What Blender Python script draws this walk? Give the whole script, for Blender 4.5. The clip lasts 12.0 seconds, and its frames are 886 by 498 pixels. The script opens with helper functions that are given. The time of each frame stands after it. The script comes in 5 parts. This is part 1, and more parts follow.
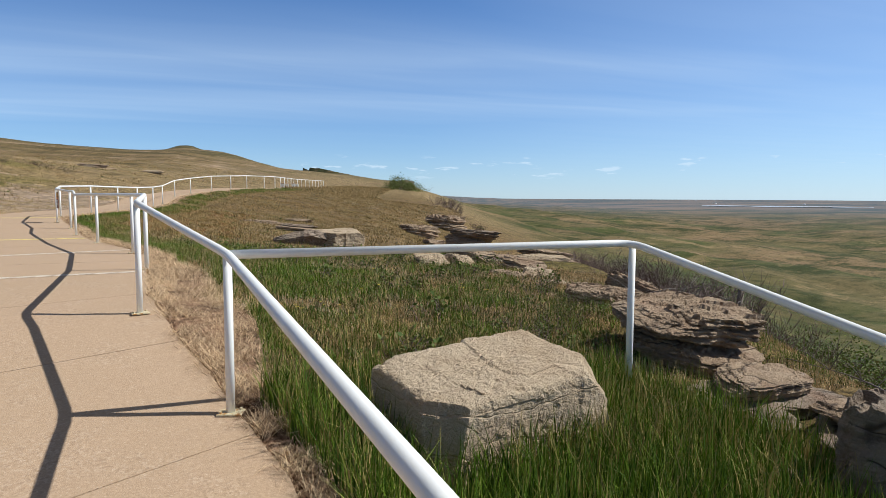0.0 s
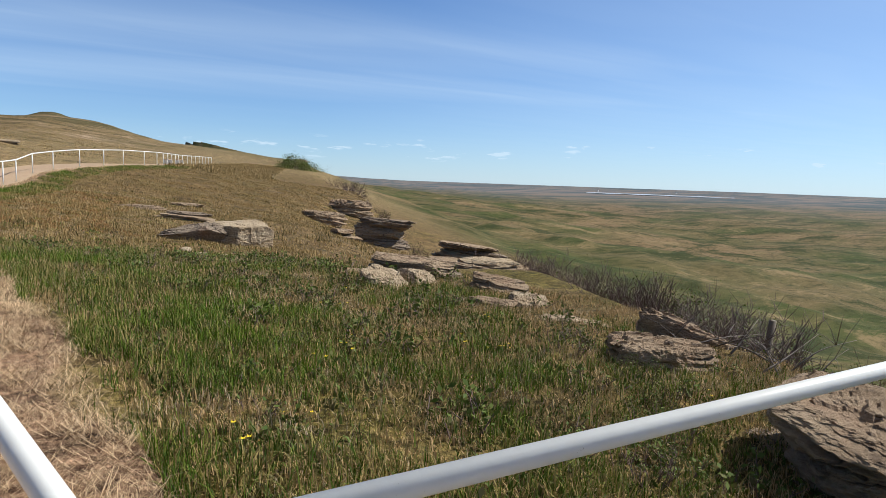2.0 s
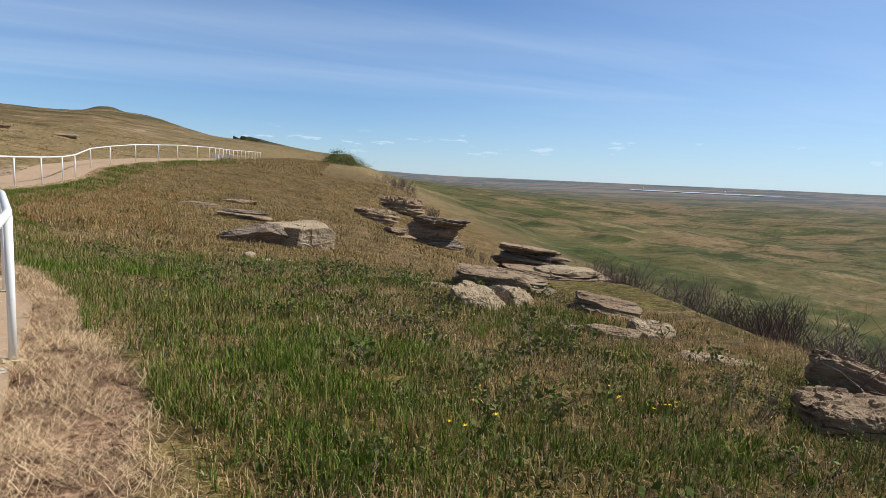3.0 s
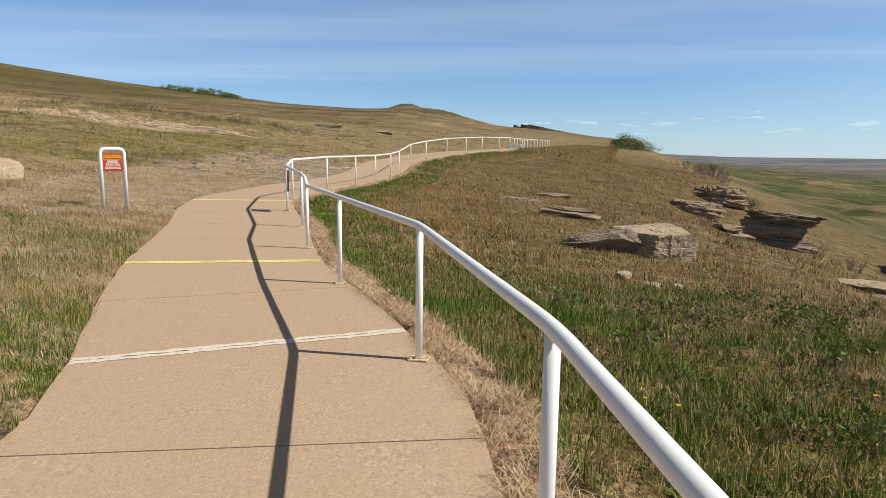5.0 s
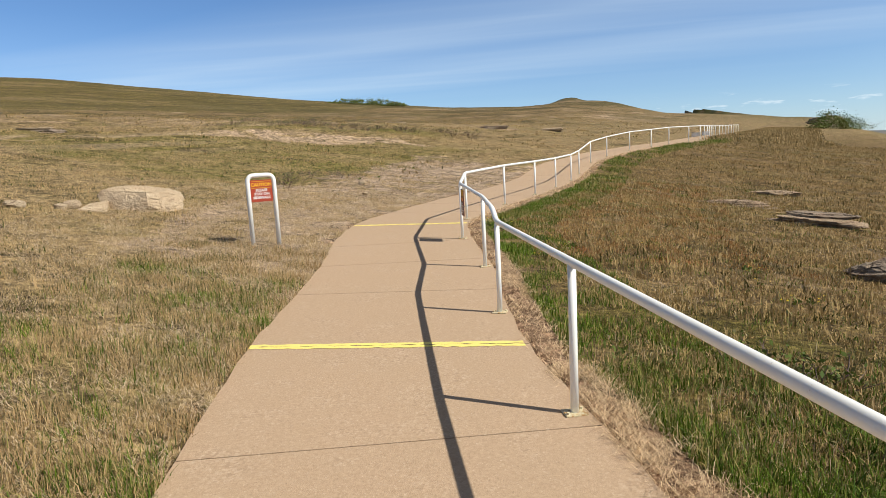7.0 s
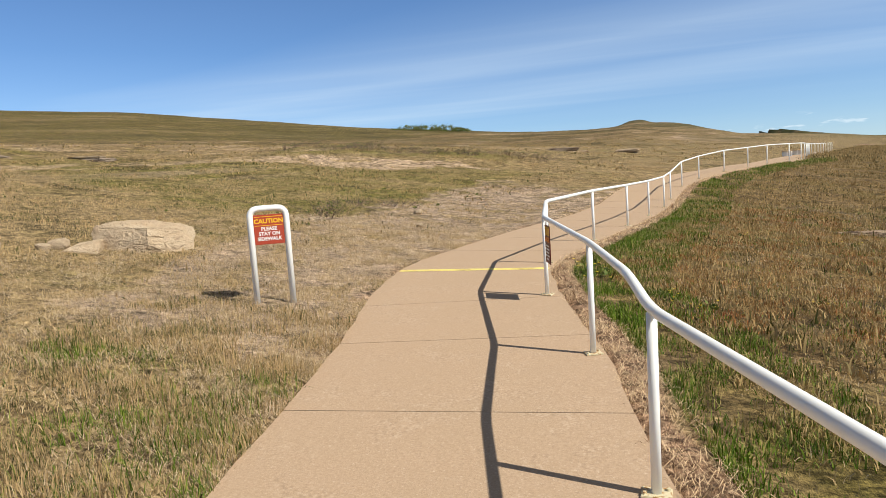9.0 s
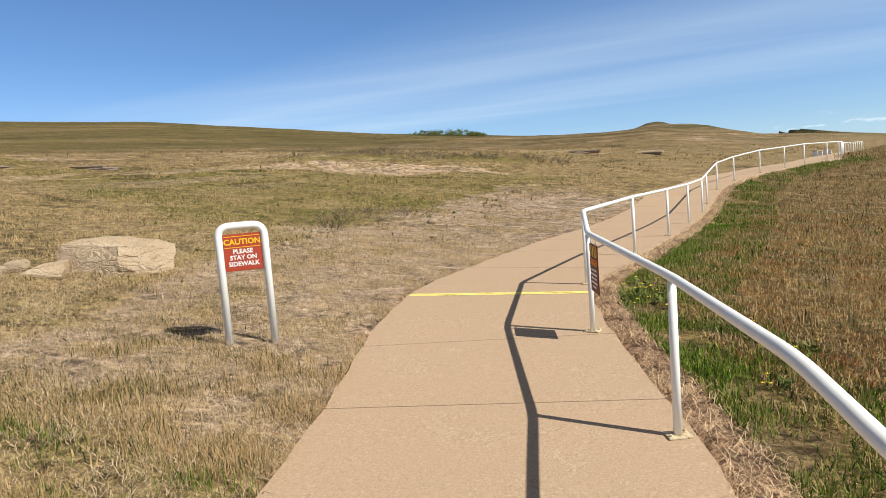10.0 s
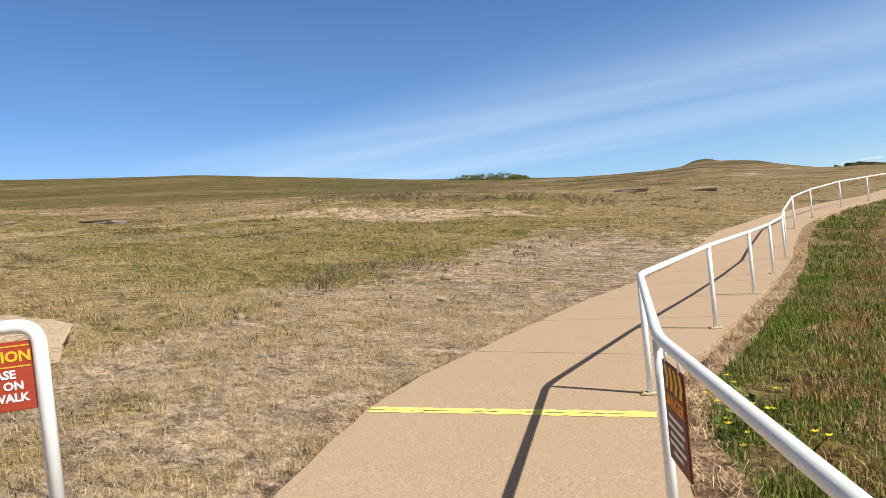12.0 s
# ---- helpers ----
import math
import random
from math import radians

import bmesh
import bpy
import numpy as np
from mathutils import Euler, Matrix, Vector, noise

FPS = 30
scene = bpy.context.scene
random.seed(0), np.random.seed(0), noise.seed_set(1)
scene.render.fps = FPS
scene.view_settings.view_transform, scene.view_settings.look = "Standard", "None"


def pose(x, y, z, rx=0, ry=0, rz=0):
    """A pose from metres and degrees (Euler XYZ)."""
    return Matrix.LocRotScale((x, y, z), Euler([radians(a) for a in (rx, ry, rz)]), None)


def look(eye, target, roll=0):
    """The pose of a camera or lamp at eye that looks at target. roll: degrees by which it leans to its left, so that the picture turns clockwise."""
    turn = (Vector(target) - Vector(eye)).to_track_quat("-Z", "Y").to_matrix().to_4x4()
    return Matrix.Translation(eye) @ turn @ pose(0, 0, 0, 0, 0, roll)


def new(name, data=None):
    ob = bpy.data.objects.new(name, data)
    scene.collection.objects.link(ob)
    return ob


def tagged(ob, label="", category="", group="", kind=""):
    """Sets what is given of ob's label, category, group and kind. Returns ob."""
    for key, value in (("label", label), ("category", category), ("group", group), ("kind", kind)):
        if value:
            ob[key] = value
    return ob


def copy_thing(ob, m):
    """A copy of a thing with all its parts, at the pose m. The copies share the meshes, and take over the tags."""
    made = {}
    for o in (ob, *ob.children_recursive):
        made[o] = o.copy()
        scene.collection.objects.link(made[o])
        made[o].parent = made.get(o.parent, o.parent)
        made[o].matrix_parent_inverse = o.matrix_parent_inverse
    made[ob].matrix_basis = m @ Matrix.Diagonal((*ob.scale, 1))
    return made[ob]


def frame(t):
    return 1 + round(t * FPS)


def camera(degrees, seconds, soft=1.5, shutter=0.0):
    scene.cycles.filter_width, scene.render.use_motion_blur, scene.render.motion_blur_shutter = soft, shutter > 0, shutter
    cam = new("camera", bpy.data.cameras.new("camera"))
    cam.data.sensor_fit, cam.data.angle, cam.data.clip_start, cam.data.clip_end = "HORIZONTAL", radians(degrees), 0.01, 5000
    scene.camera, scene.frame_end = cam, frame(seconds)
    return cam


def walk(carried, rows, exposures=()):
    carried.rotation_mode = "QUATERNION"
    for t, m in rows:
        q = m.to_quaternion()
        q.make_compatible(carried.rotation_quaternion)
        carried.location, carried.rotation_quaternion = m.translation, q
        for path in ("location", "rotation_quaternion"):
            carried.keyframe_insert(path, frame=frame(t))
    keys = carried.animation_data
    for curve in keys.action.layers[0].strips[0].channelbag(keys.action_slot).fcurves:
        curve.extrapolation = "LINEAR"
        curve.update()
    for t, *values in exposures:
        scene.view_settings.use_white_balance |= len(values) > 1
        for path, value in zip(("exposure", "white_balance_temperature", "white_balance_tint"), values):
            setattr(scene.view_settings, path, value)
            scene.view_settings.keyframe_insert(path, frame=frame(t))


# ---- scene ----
cam = camera(69.5, 12.0, 0.5)
PATH = [
    (0, (0.112, -0.584, 1.466), (0.908, 1.242, 1.299), 0.3),
    (0.5, (0.197, 0.094, 1.544), (0.943, 1.942, 1.373), 0.3),
    (1, (0.26, 0.783, 1.571), (0.971, 2.644, 1.391), 0.2),
    (1.5, (0.131, 1.539, 1.616), (0.978, 3.339, 1.415), 0.8),
    (2, (0.36, 2.19, 1.705), (1.45, 3.853, 1.487), 2.0),
    (2.5, (0.398, 2.768, 1.75), (1.567, 4.384, 1.53), 2.4),
    (3, (0.288, 3.474, 1.809), (1.269, 5.201, 1.572), 2.5),
    (3.5, (-0.166, 4.143, 1.88), (0.529, 6.001, 1.622), 1.7),
    (3.7, (-0.304, 4.42, 1.865), (0.274, 6.316, 1.6), 1.4),
    (5.3, (-0.64, 6.875, 2.016), (-0.571, 8.848, 1.698), 0.0),
    (5.5, (-0.698, 7.172, 2.077), (-0.723, 9.143, 1.74), -0.7),
    (6, (-0.868, 7.918, 2.067), (-1.053, 9.877, 1.707), -1.9),
    (6.5, (-0.969, 8.706, 2.088), (-1.22, 10.661, 1.752), -2.5),
    (7, (-1.192, 9.461, 2.122), (-1.522, 11.411, 1.821), -3.0),
    (7.2, (-1.284, 9.755, 2.126), (-1.637, 11.703, 1.839), -3.0),
    (8.8, (-1.74, 12.191, 2.072), (-2.248, 14.114, 1.861), -3.4),
    (9, (-1.832, 12.487, 2.086), (-2.354, 14.406, 1.874), -3.7),
    (9.5, (-1.999, 13.26, 2.116), (-2.547, 15.173, 1.911), -4.1),
    (10, (-2.234, 13.997, 2.115), (-2.806, 15.904, 1.922), -4.4),
    (10.5, (-2.364, 14.773, 2.117), (-2.954, 16.675, 1.938), -4.8),
    (11, (-2.482, 15.587, 2.102), (-3.109, 17.481, 1.968), -5.3),
    (11.5, (-2.493, 16.339, 2.141), (-3.151, 18.226, 2.056), -5.5),
    (12, (-2.499, 17.024, 2.14), (-3.197, 18.898, 2.097), -5.8),
]
walk(cam, [(t, look(eye, target, roll)) for t, eye, target, roll in PATH], exposures=((0.0, 0.10, 5950, 10), (2.0, 0.15, 6050, 10), (3.5, 0.04, 6100, 10), (6.0, 0.14, 6400, 10), (9.5, 0.25, 6450, 10), (12.0, 0.33, 6350, 10)))

# ---- world, sun ----
SUN_DIR = Vector((0.89, -0.25, 0.94)).normalized()
sun_data = bpy.data.lights.new("sun", "SUN")
sun_data.energy, sun_data.angle, sun_data.color = 5.0, radians(0.53), (1.0, 0.94, 0.84)
sun = new("sun", sun_data)
sun.matrix_world = look((0, 0, 60), Vector((0, 0, 60)) - SUN_DIR)
world = bpy.data.worlds.new("sky")
scene.world = world
world.use_nodes = True


class Nodes:
    """A short way to wire shader nodes."""

    def __init__(self, tree):
        self.tree = tree

    def add(self, kind, **values):
        node = self.tree.nodes.new(kind)
        for key, value in values.items():
            if key in node.inputs.keys():
                node.inputs[key].default_value = value
            else:
                setattr(node, key, value)
        return node

    def link(self, a, b):
        self.tree.links.new(a, b)

    def math(self, op, a, b=None, clamp=False):
        node = self.add("ShaderNodeMath")
        node.operation, node.use_clamp = op, clamp
        for i, v in enumerate((a, b)):
            if v is None:
                continue
            if isinstance(v, (int, float)):
                node.inputs[i].default_value = v
            else:
                self.link(v, node.inputs[i])
        return node.outputs[0]

    def mix(self, fac, a, b, blend="MIX"):
        node = self.add("ShaderNodeMix")
        node.data_type, node.blend_type = "RGBA", blend
        for socket, v in ((node.inputs[0], fac), (node.inputs[6], a), (node.inputs[7], b)):
            if isinstance(v, (int, float)):
                socket.default_value = v
            elif isinstance(v, tuple):
                socket.default_value = (*v, 1.0)
            else:
                self.link(v, socket)
        return node.outputs[2]

    def noise(self, where, scale, detail=4.0, rough=0.55, distortion=0.0):
        node = self.add("ShaderNodeTexNoise")
        node.inputs["Scale"].default_value, node.inputs["Detail"].default_value = scale, detail
        node.inputs["Roughness"].default_value, node.inputs["Distortion"].default_value = rough, distortion
        if where is not None:
            self.link(where, node.inputs["Vector"])
        return node.outputs["Fac"]

    def ramp(self, fac, *stops):
        node = self.add("ShaderNodeValToRGB")
        els = node.color_ramp.elements
        while len(els) < len(stops):
            els.new(0.5)
        for el, (at, colour) in zip(els, stops):
            el.position, el.color = at, (*colour, 1.0) if isinstance(colour, tuple) else (colour, colour, colour, 1.0)
        self.link(fac, node.inputs[0])
        return node.outputs[0]

    def warped(self, where, by):
        """The place pushed about by soft noise, so that lines run crooked."""
        wobble = self.add("ShaderNodeTexNoise")
        wobble.inputs["Scale"].default_value = 4.0
        self.link(where, wobble.inputs["Vector"])
        push, total = self.add("ShaderNodeVectorMath"), self.add("ShaderNodeVectorMath")
        push.operation = "SCALE"
        push.inputs["Scale"].default_value = by
        self.link(wobble.outputs["Color"], push.inputs[0])
        self.link(where, total.inputs[0])
        self.link(push.outputs[0], total.inputs[1])
        return total.outputs[0]

    def mapping(self, where, scale=(1, 1, 1), turn=(0, 0, 0), shift=(0, 0, 0)):
        node = self.add("ShaderNodeMapping")
        node.inputs["Scale"].default_value, node.inputs["Rotation"].default_value = scale, [radians(a) for a in turn]
        node.inputs["Location"].default_value = shift
        self.link(where, node.inputs["Vector"])
        return node.outputs[0]


def build_sky():
    n = Nodes(world.node_tree)
    world.node_tree.nodes.clear()
    out, back = n.add("ShaderNodeOutputWorld"), n.add("ShaderNodeBackground")
    sky = n.add("ShaderNodeTexSky")
    sky.sky_type, sky.sun_disc = "NISHITA", False
    sky.sun_elevation = math.asin(SUN_DIR.z)
    sky.sun_rotation = math.atan2(SUN_DIR.x, SUN_DIR.y)
    sky.altitude, sky.air_density, sky.dust_density, sky.ozone_density = 1000, 1.0, 0.05, 3.0
    where = n.add("ShaderNodeTexCoord").outputs["Generated"]
    parts = n.add("ShaderNodeSeparateXYZ")
    n.link(where, parts.inputs[0])
    height = n.math("MAXIMUM", parts.outputs[2], 0.012)
    flat = n.add("ShaderNodeCombineXYZ")
    n.link(n.math("DIVIDE", parts.outputs[0], height), flat.inputs[0])
    n.link(n.math("DIVIDE", parts.outputs[1], height), flat.inputs[1])
    plane = flat.outputs[0]
    # long thin bands of cirrus, lying across the line of the walk
    bands = n.noise(n.mapping(plane, (0.07, 0.34, 1), (0, 0, 12), (0.4, 0.35, 0)), 1.0, 2.5, 0.45, 0.5)
    wisps = n.noise(n.mapping(plane, (0.35, 1.5, 1), (0, 0, 20)), 1.0, 3, 0.5, 0.8)
    veil = n.math("MULTIPLY", n.ramp(bands, (0.45, 0.0), (0.8, 1.0)), n.ramp(wisps, (0.1, 0.55), (0.85, 1.0)))
    high = n.ramp(parts.outputs[2], (0.05, 0.45), (0.10, 1.0), (0.20, 0.9), (0.30, 0.3))
    across = n.add("ShaderNodeVectorMath")
    across.operation = "DOT_PRODUCT"
    across.inputs[1].default_value = (0.030, 0.078, 0.0)
    n.link(plane, across.inputs[0])
    drift = n.math("ADD", across.outputs["Value"], n.math("MULTIPLY", n.math("SUBTRACT", bands, 0.5), 0.35))
    sheet = n.math("MULTIPLY", n.ramp(drift, (0.26, 0.0), (0.40, 0.9), (0.50, 0.45), (0.60, 0.8), (0.80, 0.0)), n.ramp(wisps, (0.25, 0.6), (0.75, 1.0)))
    veil = n.math("MULTIPLY", n.math("MULTIPLY", n.math("MAXIMUM", n.math("MULTIPLY", veil, 0.15), sheet), high), 0.40)
    # a few small cumulus low over the far prairie
    puffs = n.noise(n.mapping(where, (15, 15, 85)), 1.0, 4, 0.6)
    low = n.ramp(parts.outputs[2], (0.020, 0.0), (0.032, 1.0), (0.055, 1.0), (0.062, 0.0))
    puff = n.math("MULTIPLY", n.math("MULTIPLY", n.ramp(puffs, (0.60, 0.0), (0.67, 1.0)), low), 0.6)
    # thin high haze towards the sun
    sunward = n.math("MULTIPLY", n.ramp(parts.outputs[0], (0.35, 0.0), (0.95, 0.34)), n.ramp(wisps, (0.2, 0.7), (0.8, 1.0)))
    cloud = n.math("MAXIMUM", n.math("MAXIMUM", veil, puff), sunward)
    blue = n.mix(1.0, sky.outputs[0], (0.69, 0.95, 1.21), "MULTIPLY")
    haze = n.ramp(parts.outputs[2], (0.0, 0.36), (0.07, 0.18), (0.20, 0.03), (0.5, 0.0))
    blue = n.mix(haze, blue, (7.6, 8.6, 10.0))
    # grey, dim sky overhead, above the view, added to neutralise the blue fill
    blue = n.mix(n.ramp(parts.outputs[2], (0.35, 0.0), (0.60, 0.88)), blue, (1.7, 1.55, 1.4))
    colour = n.mix(cloud, blue, (8.2, 9.5, 10.3))
    n.link(colour, back.inputs[0])
    back.inputs[1].default_value = 0.084
    n.link(back.outputs[0], out.inputs[0])


build_sky()


# ---- materials ----
def material(name, rough=0.8, metal=0.0, specular=0.3):
    m = bpy.data.materials.new(name)
    m.use_nodes = True
    n = Nodes(m.node_tree)
    shader = m.node_tree.nodes["Principled BSDF"]
    shader.inputs["Roughness"].default_value, shader.inputs["Metallic"].default_value = rough, metal
    shader.inputs["Specular IOR Level"].default_value = specular
    return m, n, shader


def bump(n, shader, height, strength=0.5, distance=0.02):
    node = n.add("ShaderNodeBump")
    node.inputs["Strength"].default_value, node.inputs["Distance"].default_value = strength, distance
    n.link(height, node.inputs["Height"])
    n.link(node.outputs[0], shader.inputs["Normal"])


def place(n):
    return n.add("ShaderNodeNewGeometry").outputs["Position"]


def attribute(n, name):
    node = n.add("ShaderNodeAttribute")
    node.attribute_name = name
    return node


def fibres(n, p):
    """Matted dead stalks lying three ways, light where one shows; the gaps are dark with soil and painted-in shade."""
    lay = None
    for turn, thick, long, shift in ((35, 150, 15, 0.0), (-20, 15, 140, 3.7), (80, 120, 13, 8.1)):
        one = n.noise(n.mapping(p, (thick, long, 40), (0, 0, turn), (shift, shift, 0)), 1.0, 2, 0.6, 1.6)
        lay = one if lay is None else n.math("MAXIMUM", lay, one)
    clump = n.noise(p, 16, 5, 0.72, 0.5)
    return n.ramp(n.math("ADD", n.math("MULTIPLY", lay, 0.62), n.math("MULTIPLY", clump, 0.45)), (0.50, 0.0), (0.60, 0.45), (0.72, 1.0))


def ground_material():
    m, n, s = material("prairie_ground", 0.95, 0, 0.1)
    p = place(n)
    fine, mid = n.noise(p, 9, 6, 0.68), n.noise(p, 1.1, 5, 0.6)
    far = n.noise(n.mapping(p, (0.006, 0.014, 0.02)), 1.0, 6, 0.6, 0.5)
    grain = fibres(n, p)
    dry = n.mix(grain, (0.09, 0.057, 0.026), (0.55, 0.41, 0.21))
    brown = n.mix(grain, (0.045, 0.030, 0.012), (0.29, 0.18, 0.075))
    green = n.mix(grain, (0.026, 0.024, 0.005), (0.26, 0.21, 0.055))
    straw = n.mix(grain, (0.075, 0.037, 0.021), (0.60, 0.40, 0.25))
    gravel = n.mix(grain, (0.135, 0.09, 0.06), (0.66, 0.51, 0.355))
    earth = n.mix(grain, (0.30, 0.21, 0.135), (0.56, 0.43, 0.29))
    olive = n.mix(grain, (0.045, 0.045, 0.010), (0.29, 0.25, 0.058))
    cover, patch = attribute(n, "cover"), attribute(n, "patch")
    split, bits = n.add("ShaderNodeSeparateColor"), n.add("ShaderNodeSeparateColor")
    n.link(cover.outputs["Color"], split.inputs[0])
    n.link(patch.outputs["Color"], bits.inputs[0])
    patches = n.noise(n.mapping(p, (0.16, 0.30, 0.3)), 1.0, 7, 0.68, 0.6)
    flecks = n.noise(n.mapping(p, (0.55, 1.3, 1.0)), 1.0, 5, 0.7, 0.5)
    uneven = n.math("SUBTRACT", n.math("ADD", n.math("MULTIPLY", flecks, 0.45), n.math("MULTIPLY", patches, 0.55)), 0.5)
    lush = n.math("ADD", split.outputs[1], n.math("MULTIPLY", uneven, 5.0), clamp=True)
    matted = n.ramp(n.noise(n.mapping(p, (0.7, 1.4, 1.0), (0, 0, -15), (6.0, 1.0, 0)), 1.0, 7, 0.72, 0.6), (0.46, 1.0), (0.60, 0.0))
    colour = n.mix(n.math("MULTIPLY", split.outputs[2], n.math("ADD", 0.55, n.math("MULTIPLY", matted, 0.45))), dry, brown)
    # olive growth in broad bands and smaller flecks
    turf = n.math("ADD", bits.outputs[2], n.math("MULTIPLY", uneven, 4.5), clamp=True)
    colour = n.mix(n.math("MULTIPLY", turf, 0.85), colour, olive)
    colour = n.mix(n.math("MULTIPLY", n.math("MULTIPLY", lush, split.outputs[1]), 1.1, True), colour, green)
    scrub = n.noise(n.mapping(p, (0.30, 0.55, 0.4), (0, 0, 10), (9.0, 2.0, 0)), 1.0, 7, 0.7, 0.5)
    colour = n.mix(n.math("MULTIPLY", n.ramp(scrub, (0.57, 0.0), (0.61, 0.75)), n.math("SUBTRACT", 1.0, bits.outputs[0], True)), colour, n.mix(grain, (0.03, 0.024, 0.009), (0.13, 0.10, 0.04)))
    # dead litter and gravel where the growth is thin
    thin = n.math("ADD", bits.outputs[0], n.math("MULTIPLY", n.math("SUBTRACT", n.noise(p, 0.9, 6, 0.7, 0.4), 0.5), 1.8))
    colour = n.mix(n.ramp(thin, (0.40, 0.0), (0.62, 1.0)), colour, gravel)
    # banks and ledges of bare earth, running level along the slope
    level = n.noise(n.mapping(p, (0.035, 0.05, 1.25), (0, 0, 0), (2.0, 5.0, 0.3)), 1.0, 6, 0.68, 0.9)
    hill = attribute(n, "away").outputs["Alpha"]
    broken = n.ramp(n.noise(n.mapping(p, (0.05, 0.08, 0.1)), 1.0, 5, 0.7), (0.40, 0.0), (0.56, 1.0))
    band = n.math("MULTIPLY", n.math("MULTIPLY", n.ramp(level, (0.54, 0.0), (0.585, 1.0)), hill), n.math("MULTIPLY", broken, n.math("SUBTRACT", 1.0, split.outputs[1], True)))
    # dark strips painted level along the hill for the shade under the ledges
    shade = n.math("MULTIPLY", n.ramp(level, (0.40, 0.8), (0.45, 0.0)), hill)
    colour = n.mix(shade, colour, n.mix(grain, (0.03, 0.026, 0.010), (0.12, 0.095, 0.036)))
    bare = n.ramp(n.math("ADD", bits.outputs[1], n.math("MULTIPLY", n.math("SUBTRACT", flecks, 0.5), 2.6)), (0.44, 0.0), (0.6, 1.0))
    colour = n.mix(n.math("MAXIMUM", n.math("MULTIPLY", band, 0.85), bare), colour, earth)
    colour = n.mix(n.ramp(n.math("ADD", split.outputs[0], n.math("MULTIPLY", n.math("SUBTRACT", mid, 0.5), 0.6)), (0.35, 0.0), (0.6, 1.0)), colour, straw)
    mat_noise = n.noise(n.mapping(p, (1.5, 2.6, 2.0), (0, 0, 20)), 1.0, 7, 0.76, 0.7)
    colour = n.mix(1.0, colour, n.ramp(mat_noise, (0.36, 0.46), (0.51, 1.0), (0.65, 1.38)), "MULTIPLY")
    # shadows among the tufts, mottled into the ground colour
    lumps = n.noise(n.mapping(p, (5.5, 7.5, 6.0), (0, 0, -25)), 1.0, 5, 0.72, 0.8)
    colour = n.mix(1.0, colour, n.ramp(lumps, (0.38, 0.42), (0.50, 1.0), (0.62, 1.32)), "MULTIPLY")
    # the plain: broad fields and draws
    plain = n.mix(n.ramp(far, (0.40, 0.0), (0.58, 1.0)), (0.062, 0.075, 0.02), (0.19, 0.13, 0.066))
    draws = n.noise(n.mapping(p, (0.022, 0.05, 0.1), (0, 0, 25)), 1.0, 7, 0.72, 0.8)
    plain = n.mix(n.ramp(draws, (0.50, 0.0), (0.58, 0.9)), plain, (0.032, 0.042, 0.010))
    plain = n.mix(n.ramp(draws, (0.36, 0.8), (0.43, 0.0)), plain, (0.25, 0.18, 0.09))
    tuft = n.noise(n.mapping(p, (0.22, 0.4, 0.3)), 1.0, 6, 0.72, 0.6)
    plain = n.mix(n.ramp(tuft, (0.50, 0.0), (0.62, 0.6)), plain, (0.028, 0.034, 0.009))
    plain = n.mix(n.ramp(tuft, (0.34, 0.5), (0.44, 0.0)), plain, (0.21, 0.155, 0.08))
    # the far fields, with the blue-grey haze of distance painted into their colour
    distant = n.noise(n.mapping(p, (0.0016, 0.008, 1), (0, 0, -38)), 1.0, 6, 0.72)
    hazy_fields = n.mix(n.ramp(distant, (0.44, 0.0), (0.56, 1.0)), (0.070, 0.10, 0.115), (0.22, 0.18, 0.155))
    away = attribute(n, "away")
    split2 = n.add("ShaderNodeSeparateColor")
    n.link(away.outputs["Color"], split2.inputs[0])
    colour = n.mix(split2.outputs[0], colour, plain)
    # scrub and broken ledges on the far hill
    terrace = n.noise(n.mapping(p, (0.010, 0.014, 0.30), (0, 0, 0), (1.0, 7.0, 0.6)), 1.0, 7, 0.7, 0.8)
    on_hill = n.math("MULTIPLY", hill, n.ramp(n.math("SUBTRACT", split2.outputs[0], n.math("MULTIPLY", split.outputs[1], 0.6)), (0.0, 0.35), (0.3, 1.0)))
    colour = n.mix(n.math("MULTIPLY", n.ramp(terrace, (0.47, 0.0), (0.53, 0.85)), on_hill), colour, (0.058, 0.055, 0.020))
    colour = n.mix(n.math("MULTIPLY", n.ramp(terrace, (0.38, 0.6), (0.43, 0.0)), on_hill), colour, (0.30, 0.215, 0.125))
    colour = n.mix(split2.outputs[1], colour, hazy_fields)
    n.link(colour, s.inputs["Base Color"])
    bump(n, s, n.math("ADD", fine, n.math("MULTIPLY", n.noise(p, 45, 4, 0.7), 0.5)), 0.7, 0.05)
    return m


